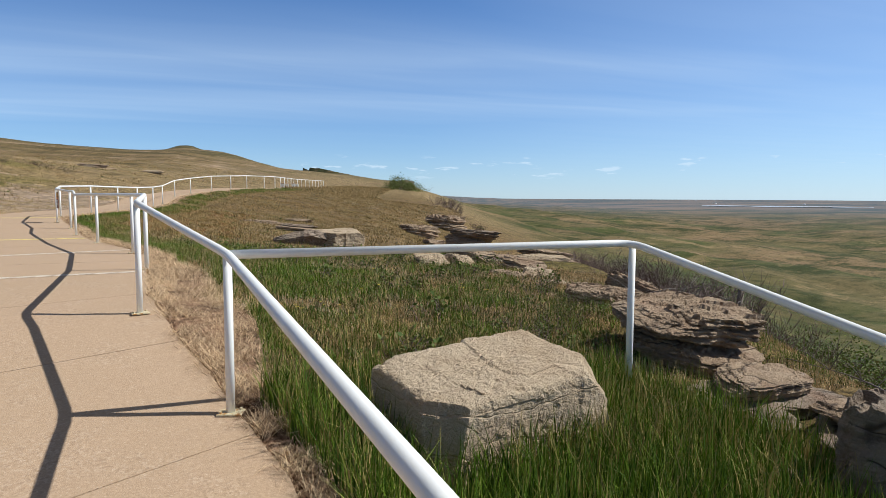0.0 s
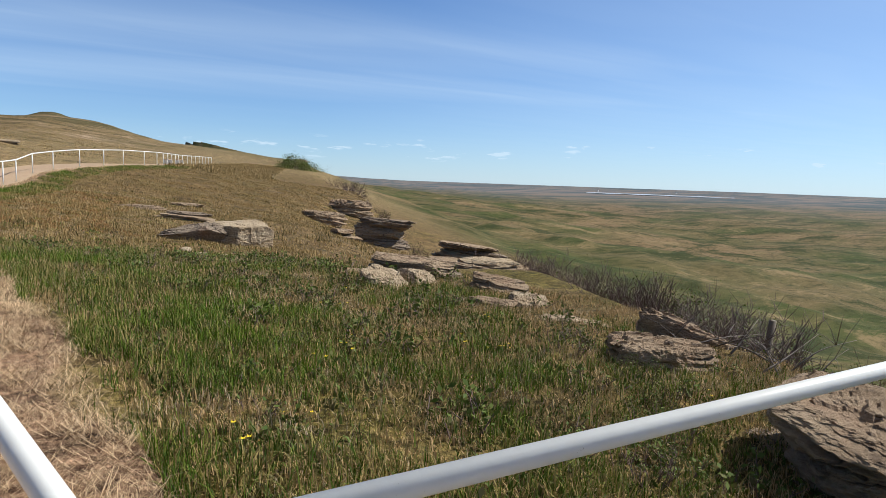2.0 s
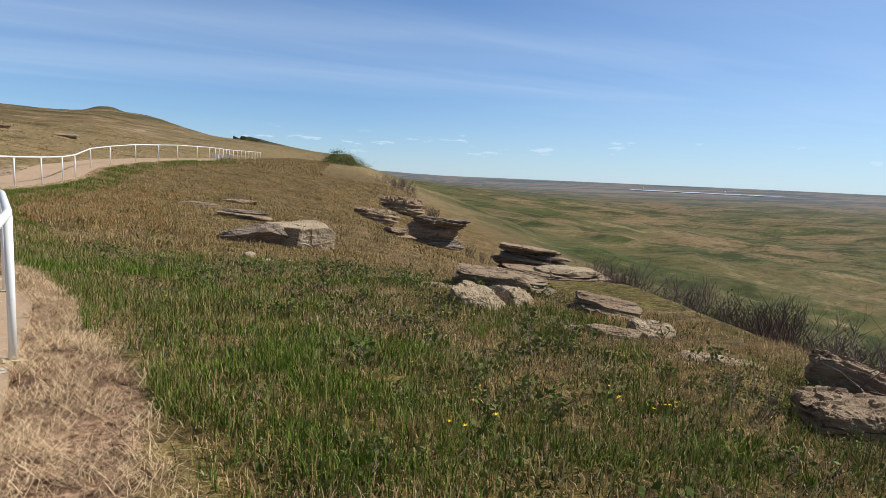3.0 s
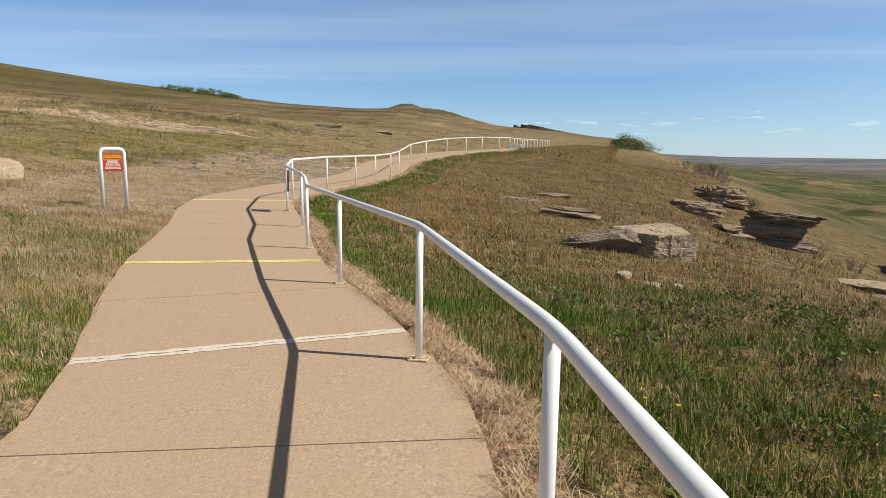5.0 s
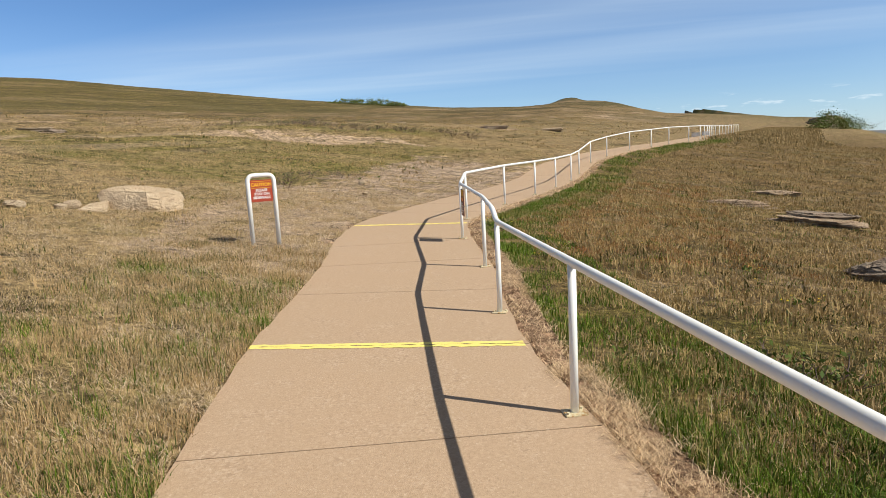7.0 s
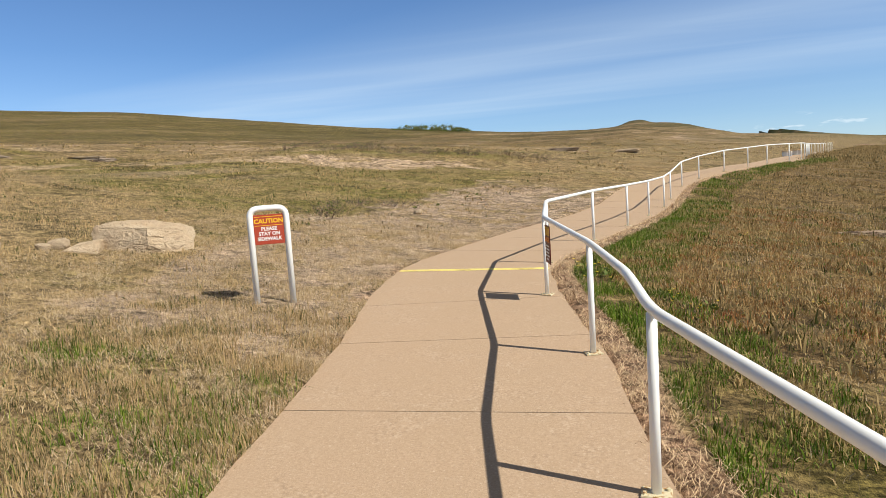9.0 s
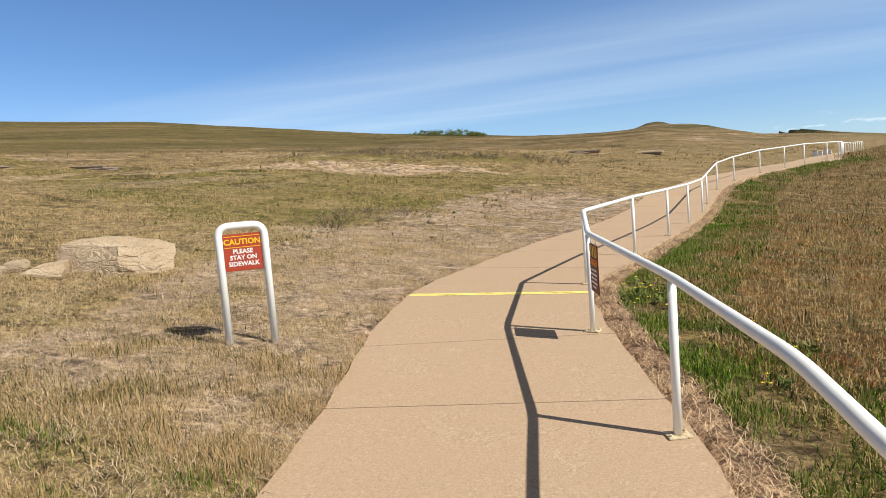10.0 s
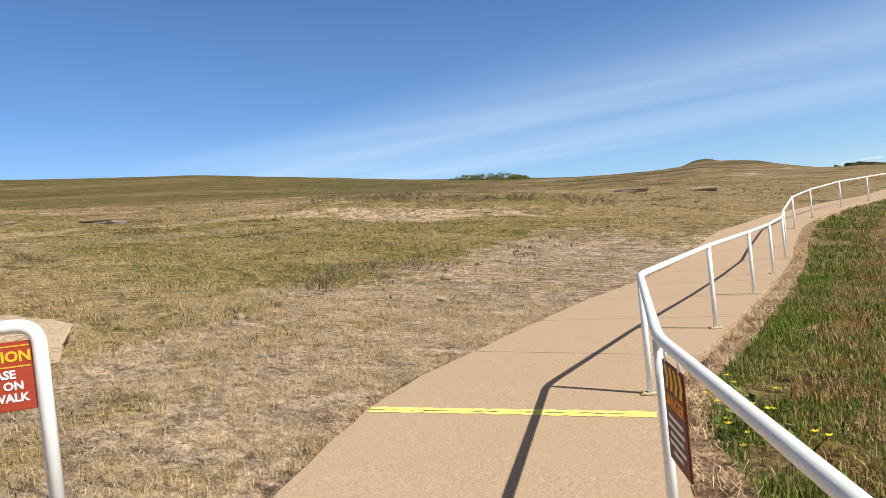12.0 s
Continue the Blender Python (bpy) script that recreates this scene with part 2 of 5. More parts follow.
def concrete_material():
    m, n, s = material("exposed_concrete", 0.85, 0, 0.25)
    p = place(n)
    speck = n.add("ShaderNodeTexVoronoi")
    speck.inputs["Scale"].default_value = 130
    n.link(p, speck.inputs["Vector"])
    grain = n.noise(p, 60, 5, 0.7)
    stain = n.noise(p, 0.9, 5, 0.6)
    piece = n.add("ShaderNodeObjectInfo").outputs["Random"]
    colour = n.mix(n.ramp(grain, (0.3, 0.0), (0.7, 1.0)), (0.36, 0.245, 0.152), (0.525, 0.38, 0.25))
    colour = n.mix(n.math("MULTIPLY", n.ramp(stain, (0.35, 0.0), (0.7, 1.0)), 0.35), colour, (0.41, 0.30, 0.19))
    colour = n.mix(n.ramp(speck.outputs["Color"], (0.82, 0.0), (0.95, 0.55)), colour, (0.62, 0.5, 0.37))
    colour = n.mix(n.ramp(speck.outputs["Color"], (0.04, 0.5), (0.14, 0.0)), colour, (0.24, 0.17, 0.11))
    worn = n.ramp(n.noise(p, 2.3, 5, 0.7, 0.4), (0.5, 0.0), (0.6, 1.0))
    pebble = n.add("ShaderNodeTexVoronoi")
    pebble.inputs["Scale"].default_value = 62
    n.link(p, pebble.inputs["Vector"])
    colour = n.mix(n.math("MULTIPLY", worn, n.ramp(pebble.outputs["Color"], (0.62, 0.0), (0.75, 0.3))), colour, (0.62, 0.49, 0.36))
    colour = n.mix(n.math("MULTIPLY", worn, n.ramp(pebble.outputs["Color"], (0.2, 0.45), (0.3, 0.0))), colour, (0.29, 0.20, 0.13))
    colour = n.mix(n.math("MULTIPLY", piece, 0.12), colour, (0.40, 0.28, 0.165))
    n.link(colour, s.inputs["Base Color"])
    bump(n, s, n.math("ADD", grain, speck.outputs["Distance"]), 0.35, 0.004)
    return m


def paint_material(name, colour, worn, rough=0.45, flake=0.62):
    m, n, s = material(name, rough, 0, 0.4)
    p = place(n)
    chips = n.noise(p, 42, 5, 0.7)
    streak = n.noise(n.mapping(p, (9, 9, 2.2)), 1.0, 4, 0.6)
    c = n.mix(n.ramp(streak, (0.4, 0.0), (0.75, 0.3)), colour, tuple(v * 0.82 for v in colour))
    c = n.mix(n.ramp(chips, (flake, 0.0), (flake + 0.05, 1.0)), c, worn)
    n.link(c, s.inputs["Base Color"])
    bump(n, s, chips, 0.2, 0.003)
    return m


def rock_material(name, light, mid_tone, dark, red=(0.30, 0.17, 0.11), beds=16):
    m, n, s = material(name, 0.92, 0, 0.15)
    p = place(n)
    strata = n.noise(n.mapping(p, (1.2, 1.2, beds), (9, -7, 0)), 1.0, 6, 0.65, 0.6)
    patch = n.noise(p, 2.6, 5, 0.62)
    grain = n.noise(p, 38, 6, 0.7)
    c = n.mix(n.ramp(strata, (0.35, 0.0), (0.62, 1.0)), mid_tone, light)
    c = n.mix(n.ramp(patch, (0.5, 0.0), (0.72, 0.55)), c, red)
    c = n.mix(n.ramp(n.noise(p, 5.5, 6, 0.7), (0.56, 0.0), (0.68, 0.7)), c, dark)
    c = n.mix(n.math("MULTIPLY", n.ramp(grain, (0.35, 0.0), (0.65, 1.0)), 0.4), c, tuple(v * 0.6 for v in mid_tone))
    crack = n.add("ShaderNodeTexVoronoi")
    crack.feature = "DISTANCE_TO_EDGE"
    crack.inputs["Scale"].default_value = 1.0
    n.link(n.mapping(n.warped(p, 0.12), (0.8, 1.1, 6.0), (9, -7, 25)), crack.inputs["Vector"])
    split = n.math("MAXIMUM", n.ramp(crack.outputs["Distance"], (0.0, 0.0), (0.03, 1.0)), n.ramp(patch, (0.5, 0.2), (0.56, 1.0)))
    if beds > 5:
        c = n.mix(split, tuple(v * 0.7 for v in dark), c)
    n.link(c, s.inputs["Base Color"])
    bump(n, s, n.math("ADD", n.math("ADD", n.math("MULTIPLY", strata, 1.6), n.math("MULTIPLY", split, 0.6)), grain), 0.9, 0.035)
    return m


def blade_material(name, low, high, dead, amount):
    m, n, s = material(name, 0.7, 0, 0.25)
    island = n.add("ShaderNodeNewGeometry").outputs["Random Per Island"]
    p = place(n)
    c = n.mix(n.ramp(island, (0.1, 0.0), (0.9, 1.0)), low, high)
    c = n.mix(n.ramp(n.math("ADD", n.math("MULTIPLY", island, 0.45), n.math("ADD", n.math("MULTIPLY", n.noise(p, 0.75, 5, 0.68, 0.4), 0.75), n.math("MULTIPLY", n.noise(n.mapping(p, (0.14, 0.28, 0.2)), 1.0, 4, 0.6), 0.45))), (0.80 - amount, 0.0), (0.92 - amount, 1.0)), c, dead)
    n.link(c, s.inputs["Base Color"])
    thin, both = n.add("ShaderNodeBsdfTranslucent"), n.add("ShaderNodeMixShader")
    n.link(c, thin.inputs["Color"])
    both.inputs[0].default_value = 0.13
    n.link(s.outputs[0], both.inputs[1])
    n.link(thin.outputs[0], both.inputs[2])
    n.link(both.outputs[0], m.node_tree.nodes["Material Output"].inputs[0])
    return m


def plain_material(name, colour, rough=0.7, metal=0.0, vary=0.3, scale=20):
    m, n, s = material(name, rough, metal)
    c = n.mix(n.math("MULTIPLY", n.ramp(n.noise(place(n), scale, 5, 0.65), (0.3, 0.0), (0.7, 1.0)), vary), colour, tuple(v * 0.45 for v in colour))
    n.link(c, s.inputs["Base Color"])
    return m


GROUND, CONCRETE = ground_material(), concrete_material()
WHITE = paint_material("white_rail_paint", (0.86, 0.865, 0.82), (0.42, 0.38, 0.31), 0.38, 0.68)
RUSTY = paint_material("rusty_plate_paint", (0.62, 0.55, 0.36), (0.38, 0.2, 0.06), 0.6, 0.52)
LINE_WHITE = paint_material("white_line_paint", (0.68, 0.60, 0.48), (0.52, 0.40, 0.27), 0.75, 0.54)
LINE_YELLOW = paint_material("yellow_line_paint", (0.84, 0.70, 0.19), (0.62, 0.49, 0.25), 0.75, 0.60)
SANDSTONE = rock_material("sandstone", (0.46, 0.35, 0.235), (0.31, 0.22, 0.14), (0.10, 0.07, 0.05))
PALE_STONE = rock_material("pale_sandstone", (0.55, 0.44, 0.30), (0.43, 0.325, 0.21), (0.24, 0.17, 0.11), (0.42, 0.30, 0.18))
BOULDER_STONE = rock_material("boulder_sandstone", (0.60, 0.48, 0.33), (0.50, 0.375, 0.24), (0.32, 0.23, 0.15), (0.47, 0.33, 0.205), 2.2)
GREY_STONE = rock_material("grey_sandstone", (0.36, 0.29, 0.215), (0.23, 0.175, 0.125), (0.07, 0.052, 0.04))
BARK = plain_material("dead_wood", (0.19, 0.155, 0.13))
TWIG = plain_material("shrub_twig", (0.15, 0.10, 0.085))
POST_WOOD = plain_material("weathered_post_wood", (0.2, 0.16, 0.12))
LEAF = blade_material("shrub_leaf", (0.07, 0.11, 0.018), (0.19, 0.23, 0.05), (0.15, 0.13, 0.05), -0.05)
BUSH_LEAF = blade_material("bush_leaf", (0.10, 0.15, 0.025), (0.21, 0.26, 0.06), (0.2, 0.19, 0.07), -0.05)
YELLOW_PETAL = plain_material("yellow_petal", (0.8, 0.6, 0.02), 0.6, 0, 0.1)
GRASS_GREEN = blade_material("green_grass_blade", (0.040, 0.085, 0.004), (0.20, 0.30, 0.022), (0.36, 0.28, 0.10), -0.06)
GRASS_MIXED = blade_material("mixed_grass_blade", (0.035, 0.055, 0.005), (0.22, 0.225, 0.036), (0.48, 0.33, 0.16), 0.13)
GRASS_DRY = blade_material("dry_grass_blade", (0.10, 0.088, 0.022), (0.34, 0.25, 0.09), (0.52, 0.38, 0.19), 0.25)
GRASS_BROWN = blade_material("brown_grass_blade", (0.05, 0.055, 0.01), (0.21, 0.15, 0.045), (0.40, 0.28, 0.12), 0.19)
STRAW = blade_material("dead_straw_blade", (0.16, 0.085, 0.042), (0.62, 0.42, 0.23), (0.76, 0.57, 0.35), 0.14)
PALE_STRAW = blade_material("pale_straw_blade", (0.24, 0.165, 0.10), (0.52, 0.39, 0.245), (0.60, 0.47, 0.31), 0.2)
RED_GRASS = blade_material("russet_grass_blade", (0.28, 0.10, 0.03), (0.46, 0.20, 0.065), (0.46, 0.29, 0.11), 0.1)
WATER, _n, _s = material("lake_water", 0.4, 0, 0.5)
_s.inputs["Base Color"].default_value = (0.5, 0.56, 0.62, 1)


# ---- the plan ----
def curve(keys, smooth=1.2):
    """A smoothed line through (y, value) keys, as a function of y."""
    ys, vs = [k[0] for k in keys], [k[1] for k in keys]
    grid = np.arange(ys[0], ys[-1] + 0.1, 0.1)
    raw = np.interp(grid, ys, vs)
    half = int(smooth / 0.1)
    kernel = np.hanning(2 * half + 1)
    padded = np.concatenate([np.full(half, raw[0]), raw, np.full(half, raw[-1])])
    soft = np.convolve(padded, kernel / kernel.sum(), "valid")
    return lambda y: np.interp(y, grid, soft)


path_z = curve([(-40, -1.2), (-6, -0.5), (-0.74, -0.1), (1.4, 0.06), (3.2, 0.2), (5.27, 0.475), (7.1, 0.525), (10.6, 0.525), (13.2, 0.525), (15.5, 0.55), (17.7, 0.59), (20, 0.66), (22.2, 0.76), (24.7, 0.8),
                (27.5, 0.8), (30.2, 0.81), (33, 0.86), (35.6, 0.95), (38.3, 1.3), (41, 1.5), (43.3, 1.7), (48, 1.9), (53, 1.98), (70, 2.2), (95, 2.6), (150, 3.6), (350, 10), (700, 12), (4700, 12)], 0.5)
right_edge = curve([(-40, 1.6), (-2, 0.62), (2.2, 0.64), (3.58, 0.42), (4.63, 0.15), (6.3, -0.08), (8.5, -0.11), (9.9, -0.10), (11.35, -0.40), (14.6, -1.42), (16.4, -1.74), (17.5, -1.88), (18.6, -2.13), (20.2, -2.5), (21.6, -2.76), (22.6, -2.66),
                    (24, -2.25), (26.6, -1.62), (30.2, -0.8), (33, -0.22), (35.6, 0.2), (38.3, 0.85), (40.9, 1.8), (43.3, 3.1), (48, 5.85), (53, 8.6), (70, 13.5), (95, 23), (350, 120), (4700, 1700)], 0.5)
left_edge = curve([(-40, -0.6), (-2, -1.75), (2, -1.85), (5, -2.25), (8, -2.4), (9.8, -2.46), (10.75, -2.70), (12.6, -3.29), (14.6, -3.83), (16.4, -4.13), (18.1, -4.43), (20.2, -4.94), (21.8, -5.1), (23, -5.0),
                   (24, -4.77), (27.5, -4.2), (30.5, -3.4), (33, -2.8), (36.5, -2.1), (39.5, -1.3), (42.5, 0.3), (46, 2.4), (53, 5.9), (70, 11), (95, 20.5), (350, 117), (4700, 1697)], 0.5)
cliff_edge = curve([(-40, 4.0), (-3, 4.3), (2, 5.0), (5, 5.9), (8, 6.9), (12, 8.8), (17, 11.6), (23, 14.6), (32, 16.2), (60, 27), (95, 38), (145, 57), (300, 112), (350, 124), (700, 160), (4700, 900)], 2.0)
SKYLINE = [(-180, 3.0), (-70, 7.3), (-55, 7.2), (-40, 6.9), (-30, 5.95), (-22, 5.05), (-17, 4.6), (-8, 3.75), (-2, 3.5), (2, 3.6), (4, 3.55), (6, 3.3), (8, 2.7), (10, 2.2), (14, 1.85), (19.5, 1.6), (21.5, 1.2), (25, 0.55), (30, 0.0), (180, 0.0)]


def smooth01(v):
    v = np.clip(v, 0, 1)
    return v * v * (3 - 2 * v)


def ripple(x, y, scale, seed):
    """Soft value noise from a few crossed waves."""
    rng = np.random.RandomState(seed)
    total = 0
    for k in range(7):
        a, f, ph = rng.uniform(0, 6.28), rng.uniform(0.6, 1.9) / scale, rng.uniform(0, 6.28)
        total = total + np.sin(f * (x * np.cos(a) + y * np.sin(a)) * 6.28 + ph + 0.7 * np.sin(f * 2.3 * (y * np.cos(a) - x * np.sin(a)) + k))
    return total / 7


def bank(x, y):
    """Metres beyond the lip of the low eroded bank on the slope, and how strong it is there."""
    lip = 40.6 + 0.22 * (x + 17) + 0.7 * ripple(x, y, 6, 21)
    return y - lip, smooth01((x + 20) / 3) * smooth01((-5.5 - x) / 3)


def straw_width(y):
    """Width of the strip of dead straw beside the walk."""
    return 0.24 + 0.36 * smooth01((9.4 - y) / 1.8) * smooth01((y - 3.5) / 1.7)


def ground(x, y):
    x, y = np.asarray(x, float), np.asarray(y, float)
    z0, xr, xl, xe = path_z(y), right_edge(y), left_edge(y), cliff_edge(y)
    east = np.clip(x - xr, 0, None)
    shelf = np.minimum(east, xe - xr)
    z = z0 - (0.06 + 0.055 * smooth01((y - 11) / 6) * (1 - smooth01((y - 60) / 60))) * shelf
    # the brow rounds off towards the crags
    z = z - 0.85 * smooth01((east - (xe - xr) + 6) / 6) * smooth01((y - 14) / 6) * (1 - smooth01((y - 42) / 14))
    over = np.clip(x - xe, 0, None)
    z = z - 1.7 * smooth01(over / 3.0) - 0.27 * np.clip(over - 1, 0, 45) - 0.095 * np.clip(over - 45, 0, 260) - 0.03 * np.clip(over - 305, 0, 3000)
    z = z + smooth01((over - 40) / 120) * 4.5 * ripple(x, y, 120, 3) + smooth01((over - 8) / 40) * 1.9 * ripple(x, y, 37, 4) + smooth01((over - 12) / 30) * 0.6 * ripple(x, y, 15, 6)
    west = np.clip(xl - x, 0, None)
    z = z + 0.125 * np.minimum(west, 25) + 0.165 * np.clip(west - 25, 0, 260)
    r = np.hypot(x + 1.5, y - 10)
    az = np.degrees(np.arctan2(x + 1.5, y - 10))
    e = np.tan(np.radians(np.interp(az, [k[0] for k in SKYLINE], [k[1] for k in SKYLINE])))
    cap = 2.1 + np.minimum(r, 430) * e * (0.62 + 0.38 * smooth01((r - 55) / 170)) - 0.02 * np.clip(r - 430, 0, 1500)
    cap = cap + smooth01((r - 280) / 130) * (3.0 * np.exp(-np.abs((az - 2) / 1.25) ** 2.6) + 0.8 * np.exp(-((az - 4.6) / 1.1) ** 4))
    z = np.where(west + shelf > 6, np.minimum(z, np.where(over > 0, 1e9, cap)), z)
    # the plain lies level and climbs a little to the horizon
    plain = -30 + 8.8 * smooth01((r - 300) / 3600) + smooth01((r - 150) / 300) * (1 - smooth01((r - 900) / 600)) * 5.0 * ripple(x, y, 190, 8)
    z = np.where(over > 0, np.maximum(z, plain), z)
    rough = smooth01(west / 1.5) + smooth01(east / 1.5) * (over <= 3)
    z = z + 0.035 * rough * ripple(x, y, 1.7, 1) + 0.16 * smooth01(west / 6) * ripple(x, y, 7.5, 2) + 0.30 * smooth01((west - 8) / 20) * ripple(x, y, 19, 5)
    past, strong = bank(x, y)
    z = z + 0.28 * strong * smooth01(past / 0.8) * (1 - smooth01((past - 1.5) / 9))
    on_path = smooth01((x - xl + 0.05) / 0.12) * smooth01((xr + 0.05 - x) / 0.12)
    return z - 0.015 - 0.10 * on_path


def floor_z(x, y):
    return float(ground(x, y))


# ---- building helpers ----
def link_mesh(name, verts, faces, mat, parent=None, smooth=True):
    me = bpy.data.meshes.new(name)
    me.from_pydata([tuple(v) for v in verts], [], [tuple(f) for f in faces])
    me.materials.append(mat)
    if smooth:
        me.polygons.foreach_set("use_smooth", [True] * len(me.polygons))
    ob = new(name, me)
    if parent is not None:
        ob.parent = parent
    return ob


def part(name, bm, mat, parent, label="", smooth=False):
    me = bpy.data.meshes.new(name)
    bm.normal_update()
    bm.to_mesh(me)
    bm.free()
    me.materials.append(mat)
    if smooth:
        me.polygons.foreach_set("use_smooth", [True] * len(me.polygons))
    ob = new(name, me)
    ob.parent = parent
    return tagged(ob, label)


def empty(name, m=None):
    ob = new(name)
    ob.empty_display_size = 0.1
    if m is not None:
        ob.matrix_world = m
    return ob


def soft_line(points, radius=0.18, steps=5):
    """Round the corners of a polyline."""
    pts = [Vector(p) for p in points]
    out = [pts[0]]
    for a, b, c in zip(pts, pts[1:], pts[2:]):
        ra, rc = min(radius, (a - b).length * 0.45), min(radius, (c - b).length * 0.45)
        p, q = b + (a - b).normalized() * ra, b + (c - b).normalized() * rc
        for i in range(steps + 1):
            t = i / steps
            out.append(p * (1 - t) ** 2 + b * 2 * t * (1 - t) + q * t * t)
    out.append(pts[-1])
    return out


def tube(bm, points, radius, sides=12, caps=True):
    """A pipe along a line of points; radius may be one number or one per point."""
    pts = [Vector(p) for p in points]
    rings = []
    side = None
    for i, p in enumerate(pts):
        way = (pts[min(i + 1, len(pts) - 1)] - pts[max(i - 1, 0)]).normalized()
        if side is None:
            side = way.orthogonal().normalized()
        side = (side - way * side.dot(way)).normalized()
        up = way.cross(side)
        r = radius[i] if isinstance(radius, (list, tuple)) else radius
        rings.append([bm.verts.new(p + (side * math.cos(a) + up * math.sin(a)) * r) for a in (2 * math.pi * k / sides for k in range(sides))])
    for r0, r1 in zip(rings, rings[1:]):
        for k in range(sides):
            f = bm.faces.new((r0[k], r0[(k + 1) % sides], r1[(k + 1) % sides], r1[k]))
            f.smooth = True
    if caps:
        bm.faces.new(list(reversed(rings[0])))
        bm.faces.new(rings[-1])
    return bm


def block(bm, size, m, bevel=0.0):
    made = bmesh.ops.create_cube(bm, size=1.0, matrix=m @ Matrix.Diagonal((*size, 1)))
    if bevel:
        edges = list({e for v in made["verts"] for e in v.link_edges})
        bmesh.ops.bevel(bm, geom=edges, offset=bevel, segments=2, affect="EDGES")
    return bm


# ---- ground ----
def spread(dense_from, dense_to, step, limit, growth=1.09):
    line = list(np.arange(dense_from, dense_to, step))
    v, s = dense_to, step
    while v < limit:
        line.append(v)
        s *= growth
        v += s
    line.append(limit)
    v, s = dense_from, step
    while v > -limit:
        s *= growth
        v -= s
        line.insert(0, max(v, -limit))
    return np.array(sorted(set(np.round(line, 3))))


def build_ground():
    xs, ys = spread(-9, 9, 0.16, 4700, 1.055), spread(-3, 34, 0.2, 4700, 1.055)
    gx, gy = np.meshgrid(xs, ys)
    gz = ground(gx, gy)
    nx, ny = len(xs), len(ys)
    verts = np.stack([gx.ravel(), gy.ravel(), gz.ravel()], 1)
    i = np.arange((ny - 1) * (nx - 1))
    a = (i // (nx - 1)) * nx + i % (nx - 1)
    faces = np.stack([a, a + 1, a + 1 + nx, a + nx], 1)
    me = bpy.data.meshes.new("ground")
    me.vertices.add(len(verts))
    me.vertices.foreach_set("co", verts.ravel())
    me.loops.add(faces.size)
    me.loops.foreach_set("vertex_index", faces.ravel().astype(np.int32))
    me.polygons.add(len(faces))
    me.polygons.foreach_set("loop_start", np.arange(0, faces.size, 4, dtype=np.int32))
    me.polygons.foreach_set("use_smooth", np.ones(len(faces), bool))
    me.update()
    me.validate()
    x, y = gx.ravel(), gy.ravel()
    east, west, over = x - right_edge(y), left_edge(y) - x, x - cliff_edge(y)
    r = np.hypot(x, y)
    cover = np.zeros((len(x), 4), np.float32)
    cover[:, 0] = np.where(east > -0.1, 1 - smooth01((east - straw_width(y) + 0.12 - 0.22 * ripple(x, y, 2.3, 12)) / 0.3), 0) + np.where(west > -0.1, 0.45 * (1 - smooth01((west - 0.1) / 0.5)), 0)
    cover[:, 1] = lush(x, y)
    cover[:, 2] = 0.85 * smooth01(east / 1.0) * (1 - smooth01((y - 60) / 60))
    cover[:, 2] += 0.55 * smooth01((west - 14) / 24)
    cover[:, 3] = 1
    past, strong = bank(x, y)
    patch = np.zeros((len(x), 4), np.float32)
    # thin ground beside the walk, a belt of olive turf behind it, a bare bank above
    patch[:, 0] = (west > 0) * 0.62 * smooth01((y - 15.5) / 3) * (1 - smooth01((west - 2.6 - 0.13 * (y - 18) + 1.2 * ripple(x, y, 5, 23)) / 2.0)) * (1 - smooth01((y - 36) / 6))
    patch[:, 1] = 0.62 * strong * smooth01((past + 1.3 + 0.9 * ripple(x, y, 4, 25)) / 0.7) * (1 - smooth01((past - 0.5) / 0.4))
    belt = smooth01((y + 0.55 * x - 18.5) / 3) * (1 - smooth01((y - 0.15 * x - 41) / 3))
    patch[:, 2] = (west > 0) * np.clip(0.72 * belt * smooth01((west - 3) / 3) + 0.9 * strong * smooth01((past - 0.7) / 0.5) * (1 - smooth01((past - 3) / 2)), 0, 1)
    patch[:, 3] = 1
    away = np.zeros((len(x), 4), np.float32)
    away[:, 0] = np.where(over > 0, smooth01((over - 6) / 30), smooth01((r - 180) / 300))
    # how far the painted haze takes over, by distance
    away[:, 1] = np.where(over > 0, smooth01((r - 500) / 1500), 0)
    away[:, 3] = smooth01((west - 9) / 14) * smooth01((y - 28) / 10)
    for name, data in (("cover", cover), ("patch", patch), ("away", away)):
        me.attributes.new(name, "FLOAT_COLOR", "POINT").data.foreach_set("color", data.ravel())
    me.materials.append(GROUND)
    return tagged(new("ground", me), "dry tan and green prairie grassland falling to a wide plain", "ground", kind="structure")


def lush(x, y):
    """How green the cover is: a lush band beside the walk and in the fenced corner, drier up the slope."""
    east, west = x - right_edge(y), left_edge(y) - x
    band = smooth01((east - 0.3) / 0.5) * (1 - smooth01((east - 2.2 + 1.3 * smooth01((y - 14) / 6) - 0.7 * ripple(x, y, 9, 14)) / (2.0 - 1.0 * smooth01((y - 14) / 6))))
    near = smooth01((15 - y) / 4) * smooth01((east - 0.3) / 0.6) * 0.85
    far_green = 0.25 * smooth01((y - 30) / 20) * (east > 0)
    r, az = np.hypot(x + 1.5, y - 10), np.degrees(np.arctan2(x + 1.5, y - 10))
    up = 0.75 * smooth01((r - np.interp(az, [-60, -40, -17, -10, -6], [75, 85, 140, 220, 600])) / 12) * (west > 0)
    return np.clip(np.maximum(np.maximum(band, near), far_green) * 0.8 + up, 0, 1)


build_ground()

